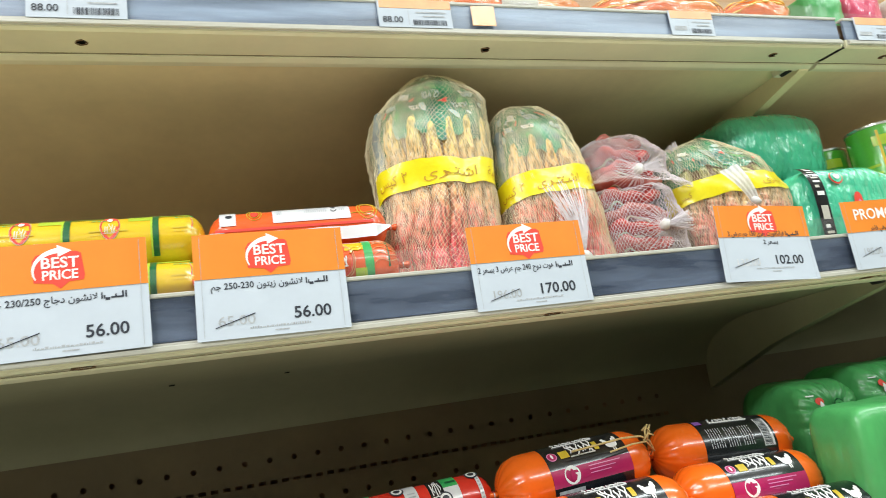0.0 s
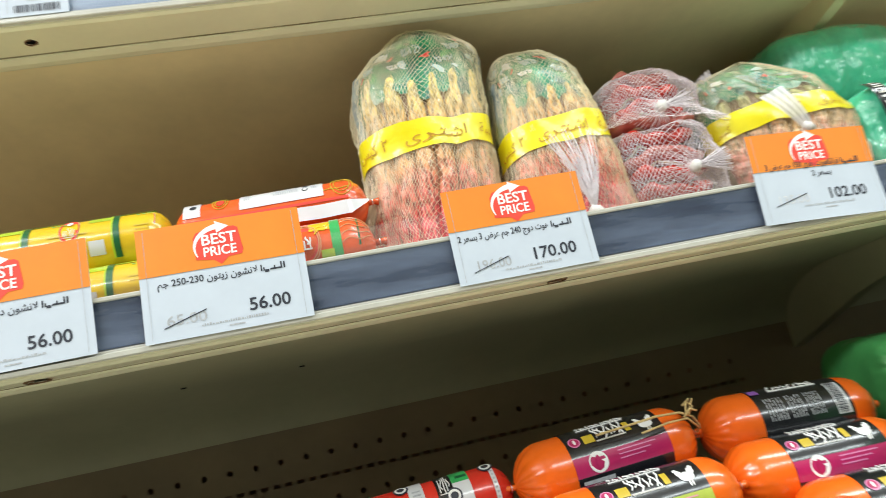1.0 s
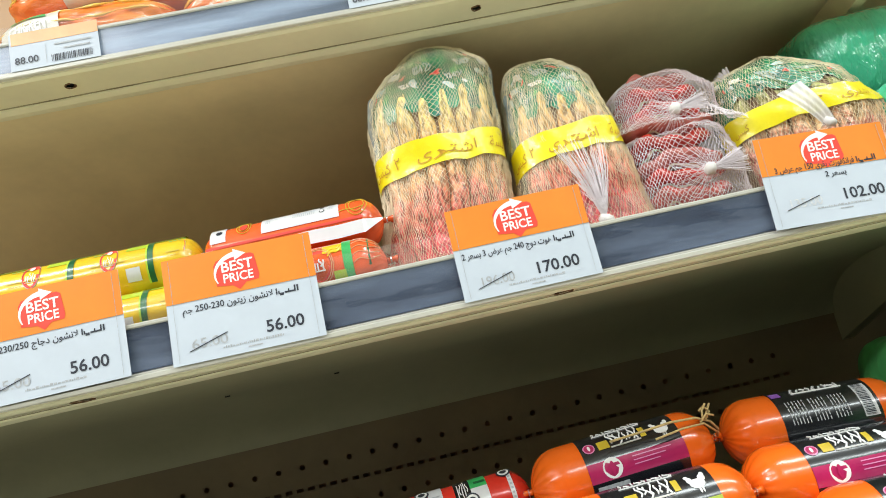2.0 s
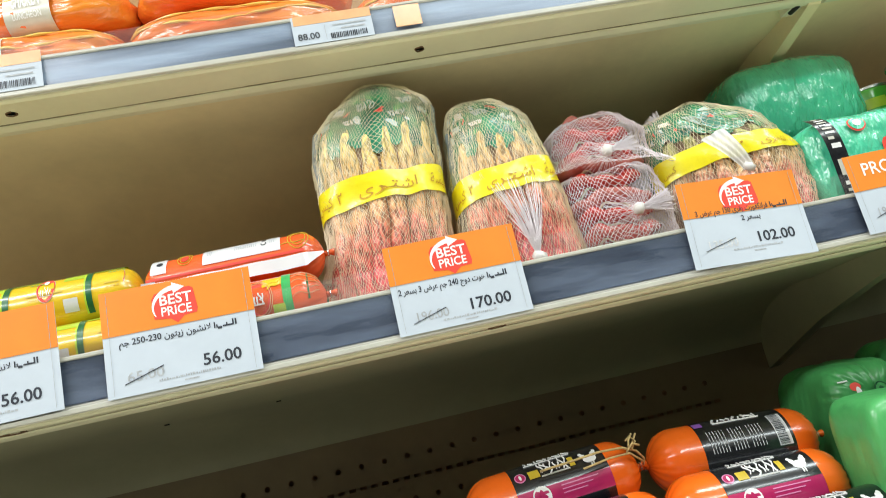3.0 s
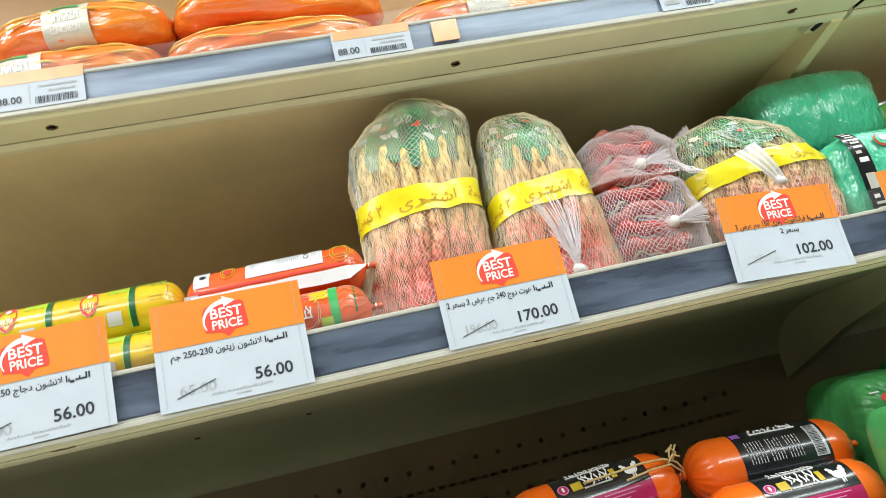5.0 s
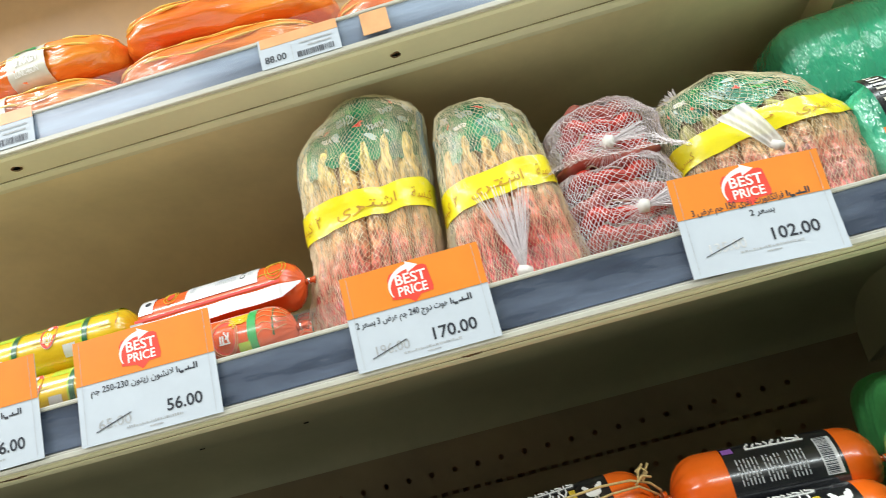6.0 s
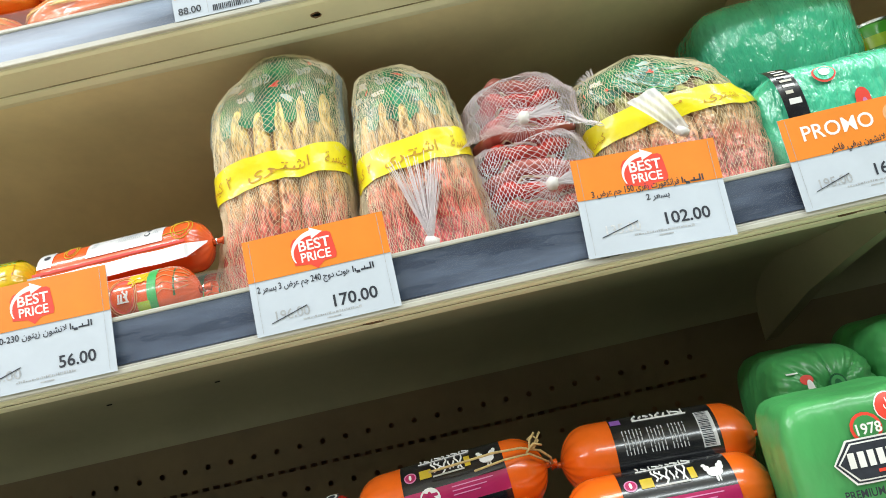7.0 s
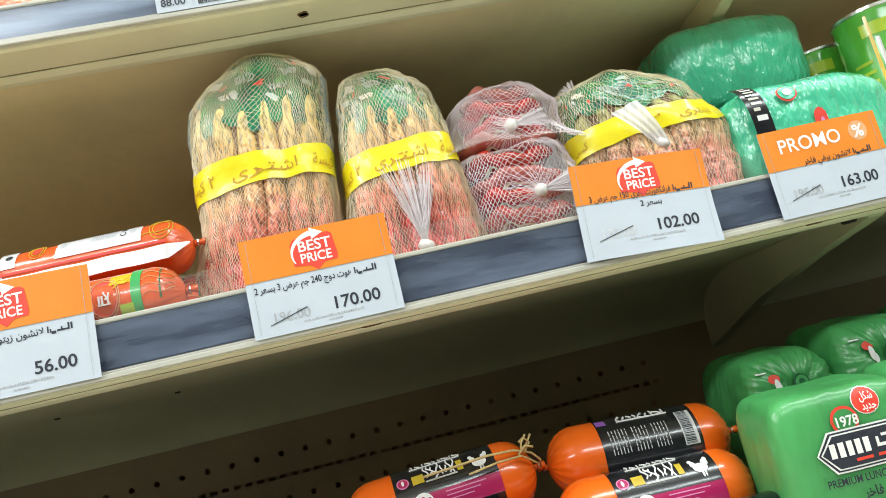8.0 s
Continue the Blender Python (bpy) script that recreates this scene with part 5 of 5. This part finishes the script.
crimped_loaf(0.452, 0.148, LOW, 0.096, 0.115, 0.203, "green film loaf with crimped folds behind the others")
crimped_loaf(0.553, 0.152, LOW, 0.100, 0.115, 0.212, "green film loaf with crimped end and red mark")
crimped_loaf(0.658, 0.152, LOW, 0.104, 0.115, 0.212, "green film loaf farther along the deck")


def lying_loaf(m, w, d, h, seed, label, band):
    root = loaf("green_loaf", label, m, w, d, h, "teal_film", seed, 4.2, 0.0028, "green loaves on the shelf")
    if band:
        def hug(x, a, lift):
            e = 2 / 4.2
            c, s = math.cos(a), math.sin(a)
            return V((x, -d / 2 * math.copysign(abs(c) ** e, c) * (1 + lift / d * 2), h / 2 + h / 2 * math.copysign(abs(s) ** e, s) * (1 + lift / h * 2)))
        part("brand_band", sheet(lambda u, v: hug(-w * 0.47 + 0.020 * u + 0.012 * (1 - v), radians(-40 + 105 * v), 0.0018), 6, 20), "black_film", root, "black printed band with pale marks", smooth=True)
        rng = random.Random(5)
        for k in range(13):
            v0 = 0.10 + 0.063 * k
            part("logo_shape", sheet(lambda u, v: hug(-w * 0.47 + 0.005 + (0.011 if k % 3 else 0.007) * u + 0.012 * (1 - v0), radians(-40 + 105 * (v0 + 0.030 * v)), 0.0024), 3, 3), "white_ink" if k % 2 else "label_grey", root)
        for x, v, rr, mat_ in ((-0.034, 0.62, 0.011, "red_ink"), (-0.034, 0.62, 0.0092, "teal_film"), (-0.008, 0.34, 0.009, "red_ink"), (-0.034, 0.62, 0.0050, "white_ink"), (-0.008, 0.34, 0.0050, "pink_ink")):
            lift = 0.0020 if mat_ == "red_ink" else 0.0026 if mat_ == "teal_film" else 0.0032
            part("round_mark", sheet(lambda u, q: hug(x + rr * q * math.cos(2 * math.pi * u), radians(-40 + 105 * v) + rr * q * math.sin(2 * math.pi * u) / (h * 0.5), lift), 16, 3, wrap=True), mat_, root)
    return root


lying_loaf(pose(0.546, 0.122, 1.3300, 0, 0, 2), 0.180, 0.098, 0.110, 3, "teal green film loaf with black brand band", True)
lying_loaf(pose(0.550, 0.235, 1.3300, 0, 0, 0), 0.170, 0.100, 0.118, 4, "teal green film loaf under another", False)
lying_loaf(pose(0.550, 0.225, 1.4420, 0, 0, 0), 0.176, 0.115, 0.112, 5, "shiny teal green film loaf stacked on others", False)


# ---- tins on the next bay ----
def tin_can(x, y, z, r, h, body, label):
    root = thing("tin_can", label, "tin can", pose(x, y, z, -3, 0, 0), "tins on the next bay")
    prof = [(r * 0.90, 0), (r * 0.97, 0.002), (r, 0.006), (r, h - 0.008), (r * 0.97, h - 0.004)]
    part("body", sheet(lambda u, v: V((prof[round(v * 4)][0] * math.cos(u * 2 * math.pi), prof[round(v * 4)][0] * math.sin(u * 2 * math.pi), prof[round(v * 4)][1])), 40, 4, wrap=True), body, root, smooth=True)
    rim = [(r * 0.97, h - 0.004), (r * 1.01, h - 0.003), (r * 1.01, h), (r * 0.95, h), (r * 0.94, h - 0.004), (0.0005, h - 0.004)]
    part("rim", sheet(lambda u, v: V((rim[round(v * 5)][0] * math.cos(u * 2 * math.pi), rim[round(v * 5)][0] * math.sin(u * 2 * math.pi), rim[round(v * 5)][1])), 40, 5, wrap=True), "tin", root, "bright metal rim")

    def wrapd(a0, a1, z0, z1, mat_, nm):
        part(nm, sheet(lambda u, v: V(((r + 0.0006) * math.cos(radians(a0 + (a1 - a0) * u)), (r + 0.0006) * math.sin(radians(a0 + (a1 - a0) * u)), z0 + (z1 - z0) * v)), 8, 2), mat_, root, smooth=True)

    if body == "can_green":
        wrapd(-140, -135, 0.004, h - 0.01, "yellow_film", "yellow_line")
        wrapd(-122, -80, h * 0.10, h * 0.62, "label_grey", "pale_panel")
        wrapd(-150, -95, h * 0.82, h * 0.90, "lime_film", "pale_panel")
        wrapd(-132, -126, h * 0.05, h * 0.80, "tin", "silver_line")
        for i in range(7):
            wrapd(-176, -146, h * (0.30 + 0.06 * i), h * (0.32 + 0.06 * i), "lime_film", "small_print")
    return root


tin_can(0.686, 0.135, 1.3300, 0.037, 0.178, "can_green", "tall green tin with yellow line and pale panel")
tin_can(0.766, 0.135, 1.3300, 0.037, 0.172, "can_green", "tall green tin beside another")
tin_can(0.846, 0.135, 1.3300, 0.037, 0.168, "can_pink", "tall pink tin at the row's end")
tin_can(0.668, 0.215, 1.3300, 0.036, 0.168, "can_green", "green tin standing behind the others")
tin_can(0.760, 0.120, LOW, 0.040, 0.205, "can_green", "green tin on the lower deck")
tin_can(0.850, 0.110, LOW, 0.040, 0.215, "can_green", "green tin on the lower deck's end")


# ---- orange packs on the top shelf ----
def pillow(m, w, d, h, label, seed, window, at=-0.02, wide=0.045):
    root = loaf("orange_pack", label, m, w, d, h, "cold_orange", seed, 3.0, 0.004, "orange packs on the top shelf")
    rng = random.Random(seed)
    # Pale tubes along the pack paint the highlights on its folds.
    for a0 in (8, 34, 62):
        pts = []
        for t in range(25):
            x_ = w * (-0.47 + 0.94 * t / 24)
            a_ = radians(a0 + rng.uniform(-1, 1) + 7 * math.sin(t * 0.25 + seed))
            k_ = (1 - abs(2 * x_ / w) ** 3.0) ** (1 / 3.0)
            c_, s_ = math.cos(a_), math.sin(a_)
            pts.append(V((x_, -(d / 2 * k_ + 0.0012) * abs(c_) ** (2 / 3), h / 2 + (h / 2 * k_ + 0.0012) * math.copysign(abs(s_) ** (2 / 3), s_))))
        part("film_fold", tubes([pts], [0.0004] + [0.0011 + 0.0007 * math.sin(i * 1.3 + a0) for i in range(23)] + [0.0004], 6), "orange_glint", root, smooth=True)
    if window:
        e = 2 / 3.0

        def hug(x, a, lift):
            c, s = math.cos(a), math.sin(a)
            k = (1 - abs(2 * x / w) ** 3.0) ** (1 / 3.0)
            return V((x, -(d / 2 * k + lift) * math.copysign(abs(c) ** e, c), h / 2 + (h / 2 * k + lift) * math.copysign(abs(s) ** e, s)))
        part("pale_label", sheet(lambda u, v: hug(at + wide * u, radians(-50 + 150 * v), 0.0022), 8, 20), "label_grey", root, "pale label across the pack", smooth=True)
        part("green_mark", sheet(lambda u, v: hug(at + wide * (0.2 + 0.6 * u), radians(20 + 4 * math.sin(u * 4) + (16 - 8 * u) * v), 0.0030), 12, 4), "green_ink", root, "green printed swoosh", smooth=True)
        for text, a_ in (("CHICKEN", 0), ("LUNCHEON", -17)):
            letters("lettering", text, 0.0095, at + wide * 0.5, 0, "white_ink", root, "CENTER", 0.0002, width=wide * 0.62, bend=lambda px, py, a_=a_: hug(px, radians(a_) + py / 0.034, 0.0030))
    return root


DECK = TOP + 0.0300
for i, (x, w, turn, hi) in enumerate(((-0.292, 0.185, -6, True), (-0.092, 0.225, 8, True), (0.130, 0.200, 2, False), (0.340, 0.200, -2, False), (0.485, 0.10, 0, False))):
    pillow(pose(x, 0.138, DECK, 0, 0, turn * 0.4), w, 0.120, 0.052, "shiny orange meat pack on the top shelf", 20 + i, i in (0, 2), *((-0.075, 0.062) if i == 0 else ()))
    if hi:
        pillow(pose(x + 0.012, 0.142, DECK + 0.050, 0, 0, turn), w, 0.115, 0.050, "shiny orange meat pack lying on another", 30 + i, i == 0)
for i, x in enumerate((0.60, 0.67, 0.75, 0.83)):
    lf = loaf("frozen_pack", "small coloured pack on the neighbouring top shelf", pose(x, 0.13, DECK), 0.065, 0.08, 0.07 + 0.01 * (i % 2), ("green_film", "can_pink", "label_grey", "black_film")[i], 40 + i, 4, 0.002, "packs on the next bay")
